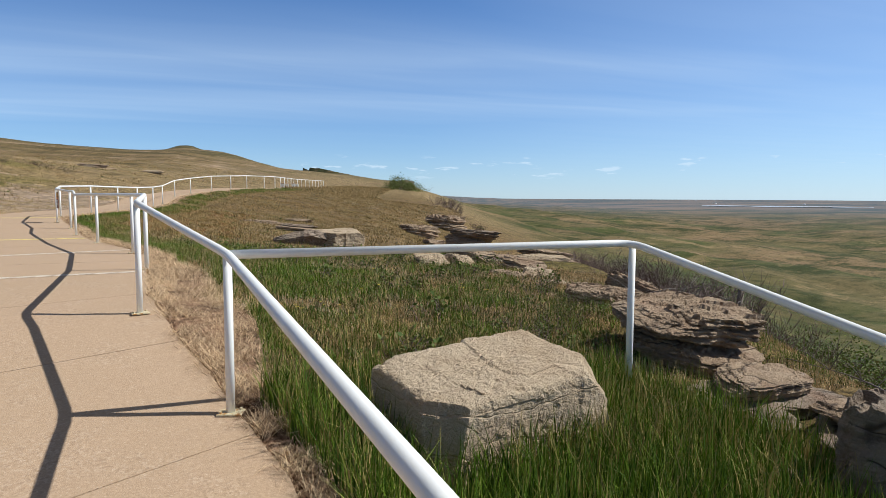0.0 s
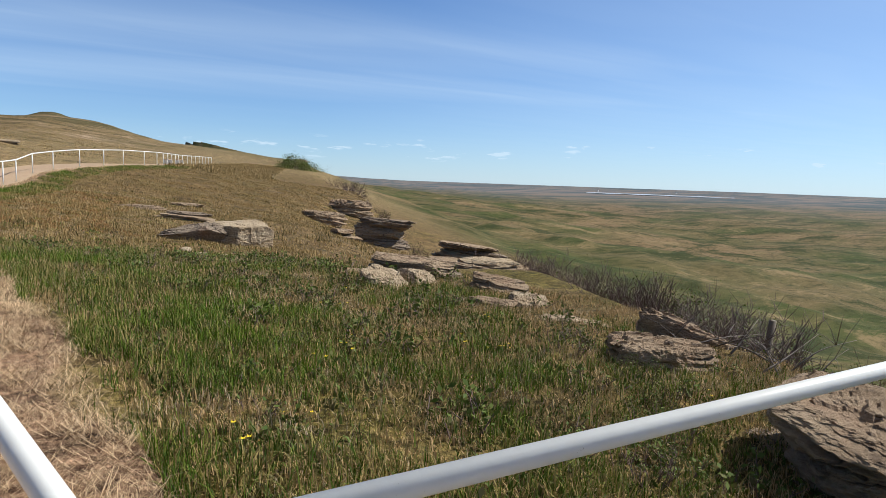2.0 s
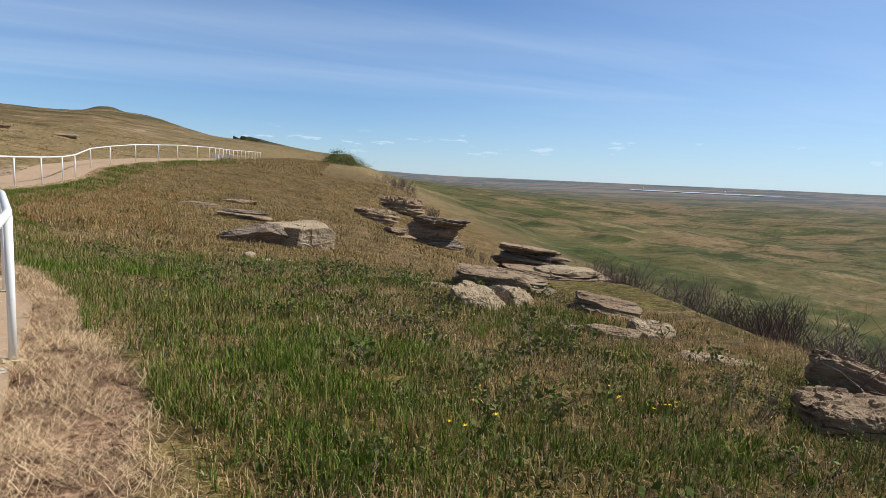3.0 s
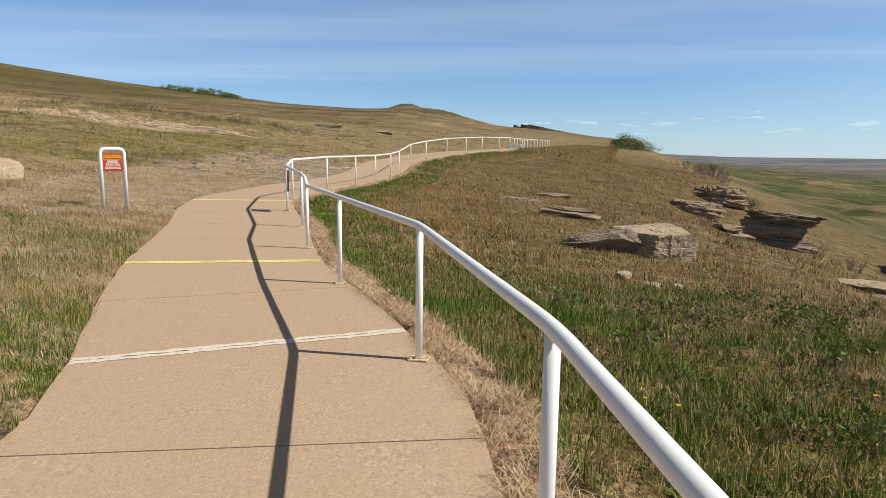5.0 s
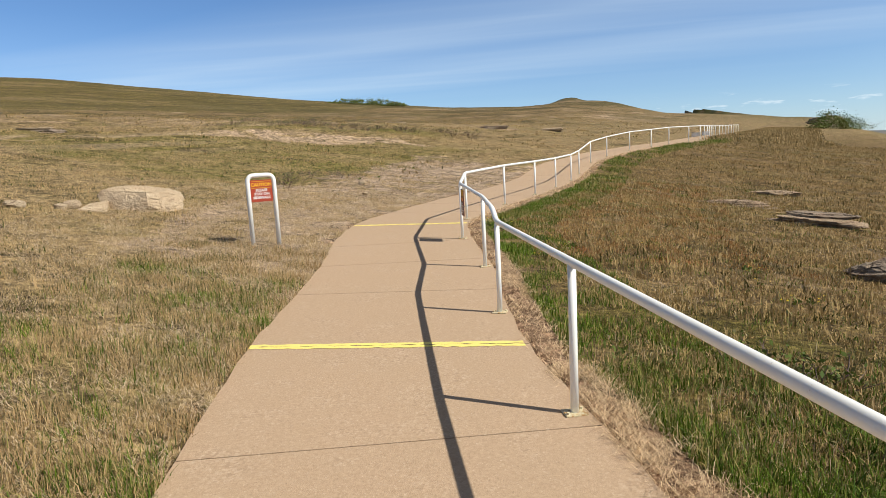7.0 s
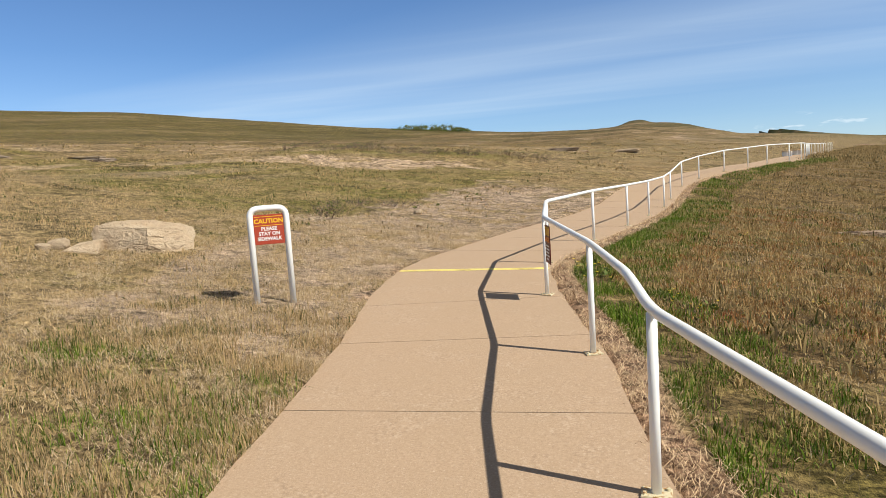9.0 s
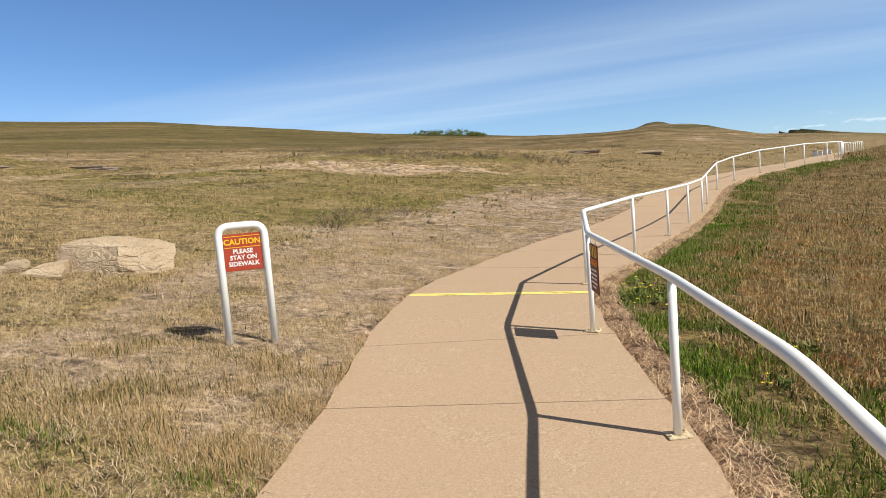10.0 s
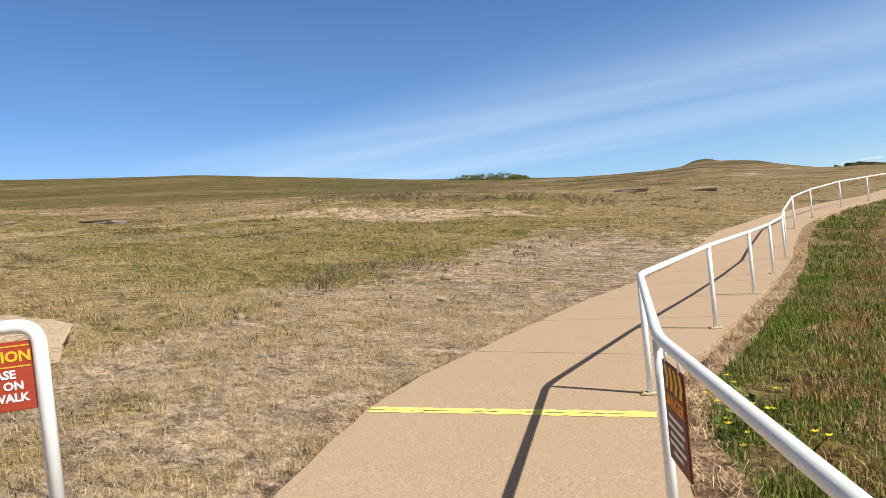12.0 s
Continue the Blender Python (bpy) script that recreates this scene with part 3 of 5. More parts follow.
# ---- walk of concrete slabs ----
# joints as (y at the left edge, y at the right edge)
JOINTS = [(-9.5, -9.5), (-7.6, -7.6), (-5.7, -5.7), (-3.8, -3.8), (-1.9, -1.9), (-0.2, 0.2), (1.8, 2.9), (3.8, 4.52), (5.5, 6.22), (7.75, 7.95), (9.35, 9.4), (10.7, 11.36), (12.45, 13.02), (14.44, 14.54), (16.35, 16.5), (18.0, 18.33), (19.55, 19.95),
          (21.78, 21.67), (23.9, 23.4), (25.9, 25.5), (27.9, 27.4), (29.9, 29.3), (31.9, 31.2), (33.9, 33.2), (35.9, 35.3), (37.9, 37.4), (39.9, 39.4), (41.9, 41.2), (44, 43), (46, 45), (48, 47), (50, 49), (52, 51), (54, 53), (57, 56), (60, 59), (64, 63), (68, 67),
          (72, 71), (76, 75), (80, 79), (84, 83), (88, 87), (92, 91), (97, 96)]
pavement = tagged(empty("pavement"), "tan exposed-aggregate concrete walk with thin joints", "path", kind="structure")


def walk_point(u, y, dz=0.0):
    """A point of the walk: u from 0 at its left edge to 1 at its right."""
    xl, xr = left_edge(y), right_edge(y)
    return Vector((xl + (xr - xl) * u, y, float(path_z(y)) + dz))


def build_slabs():
    for (l0, r0), (l1, r1) in zip(JOINTS, JOINTS[1:]):
        bm = bmesh.new()
        cols, rows = 5, max(3, int((l1 - l0) / 0.35))
        gap = 0.006 if l0 < 40 else 0.0
        top = []
        for j in range(rows + 1):
            t = j / rows
            row = []
            for i in range(cols + 1):
                u = i / cols
                y = (l0 + (r0 - l0) * u + gap) * (1 - t) + (l1 + (r1 - l1) * u - gap) * t
                p = walk_point(u, y)
                if i in (0, cols):
                    p.x += 0.012 * math.sin(y * 7.1 + i) + 0.008 * math.sin(y * 17)
                row.append(bm.verts.new(p))
            top.append(row)
        for r_a, r_b in zip(top, top[1:]):
            for i in range(cols):
                bm.faces.new((r_a[i], r_a[i + 1], r_b[i + 1], r_b[i]))
        rim = top[0] + [r[-1] for r in top[1:-1]] + list(reversed(top[-1])) + [r[0] for r in reversed(top[1:-1])]
        inner = [bm.verts.new(v.co - Vector((0, 0, 0.14))) for v in rim]
        for k in range(len(rim)):
            k1 = (k + 1) % len(rim)
            bm.faces.new((rim[k1], rim[k], inner[k], inner[k1]))
        part("slab", bm, CONCRETE, pavement)


def painted_line(left_y, right_y, mat, label, split=True):
    """A pair of hand-painted stripes on either side of a joint."""
    rng = random.Random(int(left_y * 10))
    for k in (-1, 1):
        bm = bmesh.new()
        prev = None
        for i in range(41):
            u = 0.005 + 0.985 * i / 40
            y = left_y + (right_y - left_y) * u
            wob = lambda: rng.uniform(-0.013, 0.013)
            lo, hi = (0.004, 0.062) if k > 0 else (-0.062, -0.004)
            pair = [bm.verts.new(walk_point(u, y + lo + wob(), 0.003)), bm.verts.new(walk_point(u, y + hi + wob(), 0.003))]
            if prev:
                bm.faces.new((prev[0], pair[0], pair[1], prev[1]))
            prev = pair
        part("painted_line", bm, mat, pavement, label)


# ---- rails ----
def base_plate(parent, at, turn):
    bm = bmesh.new()
    block(bm, (0.14, 0.11, 0.012), pose(at.x, at.y, at.z + 0.006, 0, 0, turn), 0.003)
    for sx in (-1, 1):
        m = pose(at.x, at.y, at.z + 0.018, 0, 0, turn) @ pose(sx * 0.052, 0.03 * sx, 0)
        bmesh.ops.create_cone(bm, cap_ends=True, segments=6, radius1=0.011, radius2=0.010, depth=0.014, matrix=m)
    return part("base_plate", bm, RUSTY, parent, "yellowed rusty bolted base plate")


def rail(name, posts, tops, label, radius=0.0265):
    """A pipe rail on round posts. posts: feet; tops: points of the rail above them."""
    thing = tagged(empty(name, pose(*tops[0].xy, 0)), label, "railing", "white pipe railings")
    shift = thing.matrix_world.inverted()
    bm = bmesh.new()
    tube(bm, [shift @ p for p in soft_line(tops, 0.16)], radius, 14)
    part("rail_pipe", bm, WHITE, thing, "", True)
    for k, (foot, top) in enumerate(zip(posts, tops)):
        if foot is None:
            continue
        a, b = shift @ Vector(foot), shift @ (Vector(top) - Vector((0, 0, 0.012)))
        bm = bmesh.new()
        tube(bm, [a, a + (b - a) * 0.5, b], radius * 0.94, 14)
        post = part("post", bm, WHITE, thing, "", True)
        base_plate(post, a, 20 * math.sin(k * 2.3))
    return thing


RAIL_HEIGHT = 0.925
POSTS = [(0.57, -1.95), (0.51, 0.35), (0.43, 3.20), (-0.10, 5.27), (-0.11, 8.15), (-0.36, 10.63), (-1.07, 13.18), (-1.685, 15.5), (-1.775, 16.1, 0), (-2.04, 17.75), (-2.635, 20.02), (-2.82, 22.16), (-2.22, 24.72), (-1.55, 27.54), (-0.95, 30.22), (-0.37, 32.91), (0.04, 35.63),
         (0.67, 38.31), (1.59, 40.9), (2.93, 43.3), (4.34, 45.66), (5.68, 48.07), (7.23, 50.34), (8.43, 52.81), (9.3, 55.5), (10.1, 58.2), (10.9, 61), (11.7, 63.8), (12.5, 66.6), (13.4, 69.4), (14.4, 72.2), (15.4, 75), (16.4, 77.8), (17.4, 80.6), (18.4, 83.4), (19.4, 86.2), (20.4, 89), (21.4, 91.8)]


def rail_line(points, lift=0.0):
    feet = [Vector((p[0], p[1], float(path_z(p[1])) + lift)) for p in points]
    # the first lengths of the rail climb less than the walk does
    tops = [f + Vector((0, 0, RAIL_HEIGHT + 0.08 * float(smooth01((2.5 - f.y) / 3)) + 0.04 * math.exp(-((f.y - 16.3) / 0.5) ** 2) - 0.04 * math.exp(-((f.y - 15.5) / 0.4) ** 2))) for f in feet]
    # a third number marks a bend with no post under it
    return [f if len(p) == 2 else None for f, p in zip(feet, points)], tops


rail("walk_railing", *rail_line(POSTS), "white painted steel pipe handrail on posts beside the walk")
_tops = [Vector((0.43, 3.20, 1.126)), Vector((3.20, 3.08, 1.132)), Vector((2.97, 1.13, 0.84)), Vector((2.7, -0.8, 0.59))]
_feet = [None, Vector((3.20, 3.08, floor_z(3.20, 3.08) - 0.03)), None, Vector((2.7, -0.8, floor_z(2.7, -0.8) - 0.03))]
rail("lookout_railing", _feet, _tops, "white painted steel pipe rail round a grassy corner")


# ---- rocks ----
def cube_grid(res):
    """Points and quads of a cube from -1 to 1, each side cut res times."""
    pts, faces, index = [], [], {}
    lin = np.linspace(-1, 1, res + 1)
    for axis in range(3):
        for sign in (-1, 1):
            grid = {}
            for i, a in enumerate(lin):
                for j, b in enumerate(lin):
                    p = [0, 0, 0]
                    p[axis], p[(axis + 1) % 3], p[(axis + 2) % 3] = sign, a, b
                    key = tuple(round(v, 4) for v in p)
                    if key not in index:
                        index[key] = len(pts)
                        pts.append(p)
                    grid[i, j] = index[key]
            for i in range(res):
                for j in range(res):
                    q = (grid[i, j], grid[i + 1, j], grid[i + 1, j + 1], grid[i, j + 1])
                    faces.append(q if sign > 0 else q[::-1])
    return np.array(pts, float), faces


def hewn_boulder(name, centre, size, turn, top, foot, facets, seed, mat, label, res=64, rough=1.0):
    """A block broken along flat faces. top: rise of its top per metre in x and y; foot: width of its base against its top; facets: planes (x, y, z, limit) that chip it."""
    v, faces = cube_grid(res)
    v = v / (np.abs(v) ** 22).sum(1, keepdims=True) ** (1 / 22)
    for *nrm, lim in facets:
        nrm = np.array(nrm) / np.linalg.norm(nrm)
        d = v @ nrm
        v = v - np.clip(d - lim, 0, None)[:, None] * nrm
    up = (v[:, 2] + 1) / 2
    v[:, :2] *= (foot + (1 - foot) * up)[:, None]
    v = v * (np.array(size) / 2)
    v[:, 2] += size[2] / 2 + up * (top[0] * v[:, 0] + top[1] * v[:, 1])
    small = min(size)
    out = []
    middle = Vector((0, 0, size[2] * 0.45))
    for p, h in zip(v, up):
        q = Vector(p) + Vector((seed * 3.1, seed * 1.7, seed))
        near = noise.voronoi((Vector((q.x * 1.2, q.y, q.z * 0.8)) + noise.noise_vector(q * 3.0) * 0.12) * (1.9 / small))[0]
        chip = noise.cell(Vector((q.x, q.y, q.z)) * (2.2 / small) + noise.noise_vector(q * (1.5 / small)) * 0.6)
        d = noise.fractal(q * (1.2 / small), 0.9, 2.1, 4) * 0.05 + (chip - 0.5) * 0.018 - max(0.0, 1 - (near[1] - near[0]) / 0.035) * 0.012
        d += noise.fractal(q * (9.0 / small), 0.7, 2.0, 4) * 0.014
        pit = noise.noise(q * (17.0 / small))
        d -= max(0.0, pit - 0.22) * 0.05 * max(0.0, h - 0.8) * 5
        way = (Vector(p) - middle).normalized()
        out.append(Vector(p) + way * d * small * rough)
    ob = link_mesh(name, out, faces, mat, None, False)
    ob.matrix_world = pose(*centre, 0, 0, turn)
    return tagged(ob, label, "rock")


def rock_shape(size, seed, layers, res, square, cuts, lumps):
    """A weathered sandstone block: a rounded box, sliced by random planes, stepped in beds, cracked and roughened. size: full lengths."""
    rng = np.random.RandomState(seed)
    v, faces = cube_grid(res)
    v = v / (np.abs(v) ** square).sum(1, keepdims=True) ** (1 / square)
    for _ in range(cuts):
        nrm = rng.normal(size=3) * (1, 1, 0.55)
        nrm /= np.linalg.norm(nrm)
        lim = rng.uniform(0.78, 1.0)
        d = v @ nrm
        v = v - np.clip(d - lim, 0, None)[:, None] * nrm * 0.95
    half = np.array(size) / 2
    v = v * half
    # beds: rows pushed in and out with height
    bed = rng.uniform(-1, 1, 64)
    level = v[:, 2] / half[2]
    warp = np.array([noise.noise(Vector((p[0] * 1.3 / half[0] + seed, p[1] * 1.3 / half[1], p[2] * 0.6 / half[2]))) for p in v])
    wave = (level + 0.35 * level * level) * (2.2 + 3.0 * layers) + 1.5 * warp + 0.4 * np.sin(v[:, 0] * 2.1 / half[0] + seed)
    k = np.floor(wave).astype(int)
    step = bed[k % 64] * (1 - np.abs(2 * (wave - k) - 1) ** 6)
    side = 1 - np.clip((np.abs(level) - 0.75) / 0.25, 0, 1)
    v[:, :2] *= (1 + (0.03 + 0.075 * layers) * step * side * (0.6 + 0.8 * warp))[:, None]
    # thin plates broken off the top
    plate = np.array([noise.fractal(Vector((p[0] * 1.1 / half[0] + seed * 2.3, p[1] * 1.6 / half[1], seed)), 0.8, 2.0, 3) for p in v])
    plate = np.floor((plate + 1) * 3.5) / 3.5 % 1.0
    v[:, 2] -= np.clip((level - 0.3) / 0.4, 0, 1) * plate * 0.14 * min(layers, 1.0) * size[2]
    small = min(size)
    out = []
    for p in v:
        q = Vector(p) + Vector((seed * 3.1, seed * 1.7, 0))
        beds = Vector((q.x * 1.1, q.y * 1.1, q.z * 5.5))
        d = noise.fractal(q * (1.3 / small), 0.9, 2.1, 4) * 0.07 * small * lumps + noise.ridged_multi_fractal(beds * (1.5 / small), 0.9, 2.1, 4, 1.0, 2.0) * -0.022 * small * (0.08 + layers) + noise.fractal(q * (8.0 / small), 0.7, 2.0, 4) * 0.03 * small * lumps
        if res >= 18 and layers > 0.2:
            near = noise.voronoi((Vector((q.x, q.y * 1.6, q.z * 2.4)) + noise.noise_vector(q * (2.0 / small)) * 0.25 * small) * (0.55 / small))[0]
            d -= max(0.0, 1 - (near[1] - near[0]) / 0.05) * 0.018 * small
        out.append(Vector(p) + Vector(p).normalized() * d)
    return out, faces


def rock(name, centre, size, turn=0, tilt=(0, 0), seed=1, mat=None, label="", layers=0.5, res=26, square=5.0, cuts=5, group="", lumps=1.0):
    """One block of stone; centre z is the foot."""
    out, faces = rock_shape(size, seed, layers, res, square, cuts, lumps)
    foot = Vector(centre)
    m = pose(foot.x, foot.y, foot.z + size[2] * 0.5, tilt[0], tilt[1], turn)
    ob = link_mesh(name, out, faces, mat or SANDSTONE, None, False)
    ob.matrix_world = m
    return tagged(ob, label or "weathered layered tan sandstone outcrop in the grass", "rock", group)


def ledge(centre, size, turn, tilt, seed, beds, mats, label, group="", res=22, shrink=0.5):
    """An outcrop of thin beds lying one on another, each broken back behind the one below."""
    rng = random.Random(seed)
    thing = tagged(empty("rock", pose(centre[0], centre[1], centre[2], tilt[0], tilt[1], turn)), label, "rock", group)
    z = 0.0
    for k in range(beds):
        t = size[2] / beds * rng.uniform(0.75, 1.25)
        f = 1 - shrink * k / beds
        w, d = size[0] * f * rng.uniform(0.86, 1.12), size[1] * f * rng.uniform(0.86, 1.12)
        v, faces = rock_shape((w, d, t * 1.3), seed * 7 + k, 1.1, res, 8, 12, 1.5)
        slip = Vector((rng.uniform(-0.1, 0.1) * size[0], rng.uniform(-0.06, 0.12) * size[1], z + t * 0.5))
        turned = Matrix.Rotation(radians(rng.uniform(-9, 9)), 3, "Z")
        part_ob = link_mesh("bed", [turned @ p + slip for p in v], faces, mats[k % len(mats)], thing, False)
        z += t * 0.92
    return thing


def rest(x, y, sink=0.1):
    return (x, y, floor_z(x, y) - sink)


hewn_boulder("boulder", (1.76, 2.54, -0.12), (1.12, 0.76, 0.65), 9, (0.06, 0.13), 1.04, ((-0.9, -0.55, 0.1, 1.2), (1, -0.5, 0.55, 1.36), (0.8, 0.3, 1, 1.55), (-0.6, 0.5, 1, 1.5)), 6, BOULDER_STONE, "large pale sandstone boulder in the grass inside the railing", 84, 0.75)
ledge((4.45, 3.82, -0.22), (1.35, 1.4, 0.88), -16, (9, 4), 7, 3, (GREY_STONE, SANDSTONE, SANDSTONE), "big cracked sandstone slab of thick beds at the cliff edge", "", 48, 0.2)
ledge((4.2, 2.8, -0.3), (1.6, 0.9, 0.5), 10, (5, 5), 8, 4, (GREY_STONE, SANDSTONE), "broken layered rock beds below the big slab", "", 30)
ledge((4.05, 1.9, -0.45), (1.5, 1.0, 0.6), 18, (8, 8), 9, 5, (GREY_STONE, SANDSTONE, GREY_STONE), "broken layered rock beds below the railing", "", 30)
rock("rock", (3.52, 1.25, -0.3), (0.75, 0.7, 0.78), 20, (0, 8), 12, GREY_STONE, "dark upright rock block below the railing", 0.6, 34, 7, 5)
rock("rock", (5.05, 5.72, -0.02), (1.0, 0.58, 0.38), -28, (2, 5), 14, SANDSTONE, "flat sandstone block with a shaded face", 0.7, 52, 8, 6)
rock("rock", (6.05, 6.25, -0.02), (1.0, 0.36, 0.34), -40, (6, 20), 15, SANDSTONE, "leaning split sandstone slab at the edge", 0.9, 44, 6, 6)
rock("rock", (5.45, 7.2, 0.02), (0.8, 0.3, 0.2), -35, (0, 6), 16, PALE_STONE, "small pale stone half sunk in the grass", 0.5, 24, 5, 6)
rock("rock", (5.62, 8.2, -0.06), (0.5, 0.46, 0.36), -30, (3, 8), 21, PALE_STONE, "pale sandstone ledge end at the drop", 0.4, 34, 6, 6)
ledge((5.0, 8.3, 0.02), (0.9, 0.5, 0.24), -25, (3, 5), 22, 3, (SANDSTONE, GREY_STONE), "low stack of thin sandstone beds in the grass")
rock("rock", (4.52, 10.0, -0.10), (0.66, 0.76, 0.48), 35, (14, -6), 23, PALE_STONE, "pale sandstone slab split by a dark crack", 0.3, 40, 7, 6)
rock("rock", (5.08, 10.05, -0.08), (0.56, 0.58, 0.46), 10, (8, 10), 38, PALE_STONE, "pale sandstone slab split by a dark crack", 0.3, 34, 7, 6)
ledge((4.75, 11.15, 0.0), (1.7, 0.55, 0.30), -8, (3, 6), 39, 3, (SANDSTONE, PALE_STONE), "thin tongue of layered sandstone beds")
ledge((5.75, 11.2, -0.22), (2.4, 1.5, 0.70), -28, (2, 6), 25, 5, (SANDSTONE, PALE_STONE, SANDSTONE, GREY_STONE), "stepped ledge of thin broken sandstone beds", "", 34, 0.42)
ledge((5.95, 9.35, -0.16), (1.4, 0.9, 0.44), -38, (2, 8), 26, 4, (SANDSTONE, GREY_STONE, SANDSTONE), "stepped ledge of thin broken sandstone beds", "", 24)
ledge((10.2, 13.8, -1.5), (0.95, 0.85, 0.80), -30, (0, 6), 28, 5, (SANDSTONE, GREY_STONE), "rounded layered sandstone knob at the edge", "", 20, 0.25)
ledge((9.4, 14.2, -0.55), (2.6, 1.4, 0.46), -25, (2, 4), 30, 3, (PALE_STONE, SANDSTONE), "pale flat ledge at the cliff edge")
ledge((15.3, 23.1, -2.15), (2.3, 1.7, 1.40), -33, (-3, 7), 27, 7, (GREY_STONE, SANDSTONE, SANDSTONE, GREY_STONE, PALE_STONE), "layered sandstone crag on the cliff edge", "", 22, -0.22)
ledge((12.6, 22.0, floor_z(12.6, 22.0) - 0.12), (2.8, 1.5, 0.46), -25, (3, 5), 43, 3, (PALE_STONE, SANDSTONE), "pale flat ledge beside the crag")
ledge((15.9, 32.1, -2.45), (2.6, 2.0, 2.05), -18, (-4, 5), 29, 4, (GREY_STONE, GREY_STONE, SANDSTONE, GREY_STONE), "dark overhanging sandstone crag on the cliff edge", "", 30, -0.22)
ledge((13.6, 31.6, floor_z(13.6, 31.6) - 0.15), (1.8, 1.4, 0.6), 5, (0, 5), 44, 3, (SANDSTONE, GREY_STONE), "broken sandstone beds beside the dark crag")
rock("rock", (14.6, 36.5, floor_z(14.6, 36.5) - 0.3), (2.6, 1.6, 0.9), -10, (0, 4), 37, SANDSTONE, "broken sandstone outcrop beside the crag", 1.6, 30, 5, 6)
rock("rock", (19.3, 43.0, -1.4), (2.8, 2.0, 1.5), 10, (0, 4), 31, SANDSTONE, "far sandstone crag on the cliff edge", 1.6, 28, 5, 7)
hewn_boulder("rock", (5.25, 19.7, -0.42), (1.5, 1.25, 0.74), 12, (0.02, 0.06), 0.86, ((-1, -0.8, 0.1, 1.1), (1, -0.4, 0.9, 1.3)), 33, PALE_STONE, "pale sandstone block with a white streaked face", 44, 1.3)
rock("rock", (4.0, 19.6, -0.24), (1.7, 1.3, 0.56), -6, (-6, -8), 32, GREY_STONE, "dark-sided flat sandstone slab", 0.6, 40, 3.6, 9)
ledge((4.9, 25.4, -0.2), (2.3, 1.0, 0.5), -14, (2, 4), 34, 4, (SANDSTONE, GREY_STONE), "low layered sandstone outcrop in the brown grass")
ledge((4.0, 28.6, -0.1), (2.7, 0.8, 0.42), -8, (2, 3), 35, 3, (SANDSTONE, GREY_STONE), "low layered sandstone outcrop in the brown grass")
ledge((6.2, 32.8, -0.2), (2.4, 1.0, 0.5), -20, (2, 4), 36, 3, (SANDSTONE, PALE_STONE), "low layered sandstone outcrop in the brown grass")
hewn_boulder("boulder", (-9.6, 21.7, floor_z(-9.6, 21.7) - 0.22), (1.75, 1.2, 0.62), 46, (-0.10, 0.12), 0.72, ((-1, -0.75, 0.3, 0.62), (0.5, -1, 0.35, 0.86), (-0.5, -0.2, 1, 1.0), (0.9, -0.3, 0.9, 1.1), (0.7, 0.8, 0.8, 1.2), (-0.8, 0.8, 0.5, 1.1)), 41, BOULDER_STONE, "tan sandstone boulder with a shaded broken side on the dry slope", 56, 1.2)
hewn_boulder("rock", (-10.25, 21.0, floor_z(-10.25, 21.0) - 0.12), (0.6, 0.42, 0.24), 30, (0.1, 0.1), 0.9, ((-1, 0.2, 0.8, 0.9), (0.4, -1, 0.6, 0.9)), 43, BOULDER_STONE, "low broken stone lying against the tan boulder", 24, 1.3)


def scattered_stones(count, region, low, high, seed, mat):
    """Small loose stones lying about."""
    rng = random.Random(seed)
    for k in range(count):
        x, y = rng.uniform(*region[0]), rng.uniform(*region[1])
        size = rng.uniform(low, high)
        rock("stone", (x, y, floor_z(x, y) - size * 0.12), (size * rng.uniform(1, 1.5), size, size * rng.uniform(0.4, 0.7)), rng.uniform(0, 180), (rng.uniform(-8, 8), rng.uniform(-8, 8)), seed + k, mat, "small pale stone lying in the grass", 0.3, 8, 3.5, 5, "loose stones")


for _k, (_x, _y, _w, _d, _h) in enumerate(((-19.5, 52.5, 3.0, 1.2, 0.5), (-16.0, 54.0, 3.4, 1.0, 0.5), (-12.5, 58.0, 3.2, 1.2, 0.6), (-5.0, 60.0, 3.6, 1.2, 0.7), (-1.0, 63.0, 3.0, 1.2, 0.6), (-26.0, 38.0, 3.0, 0.9, 0.4), (-30.0, 36.5, 3.4, 0.9, 0.4))):
    ledge((_x, _y, floor_z(_x, _y) - _h * 0.75), (_w, _d, _h * 1.1), -10 + 7 * _k % 23, (0, 2), 140 + _k, 3, (SANDSTONE, GREY_STONE, PALE_STONE) if _k % 3 else (GREY_STONE, SANDSTONE), "low sandstone ledge breaking through the dry slope", "ledges on the slope", 12, 0.6)
for _k in range(9):
    _y = 148 + 6.5 * _k
    _x = float(cliff_edge(_y)) - 3 - 1.5 * (_k % 2)
    rock("rock", (_x, _y, floor_z(_x, _y) - 2.2), (7.0, 4.0, 3.0 + 0.6 * (_k % 3)), 60 + 13 * _k, (0, 3), 160 + _k, GREY_STONE, "dark rock band along the far cliff rim", 1.6, 14, 5, 6, "far cliff rim")
scattered_stones(6, ((2.9, 3.8), (14.2, 15.8)), 0.12, 0.24, 60, PALE_STONE)
scattered_stones(5, ((-4.4, -2.9), (10.0, 13.0)), 0.05, 0.11, 80, PALE_STONE)
scattered_stones(4, ((-11.5, -10.5), (20.0, 22.5)), 0.15, 0.35, 90, PALE_STONE)
scattered_stones(5, ((-9, -5.5), (23.0, 30.0)), 0.12, 0.25, 100, PALE_STONE)
scattered_stones(16, ((3.1, 4.6), (0.6, 2.9)), 0.12, 0.36, 120, GREY_STONE)

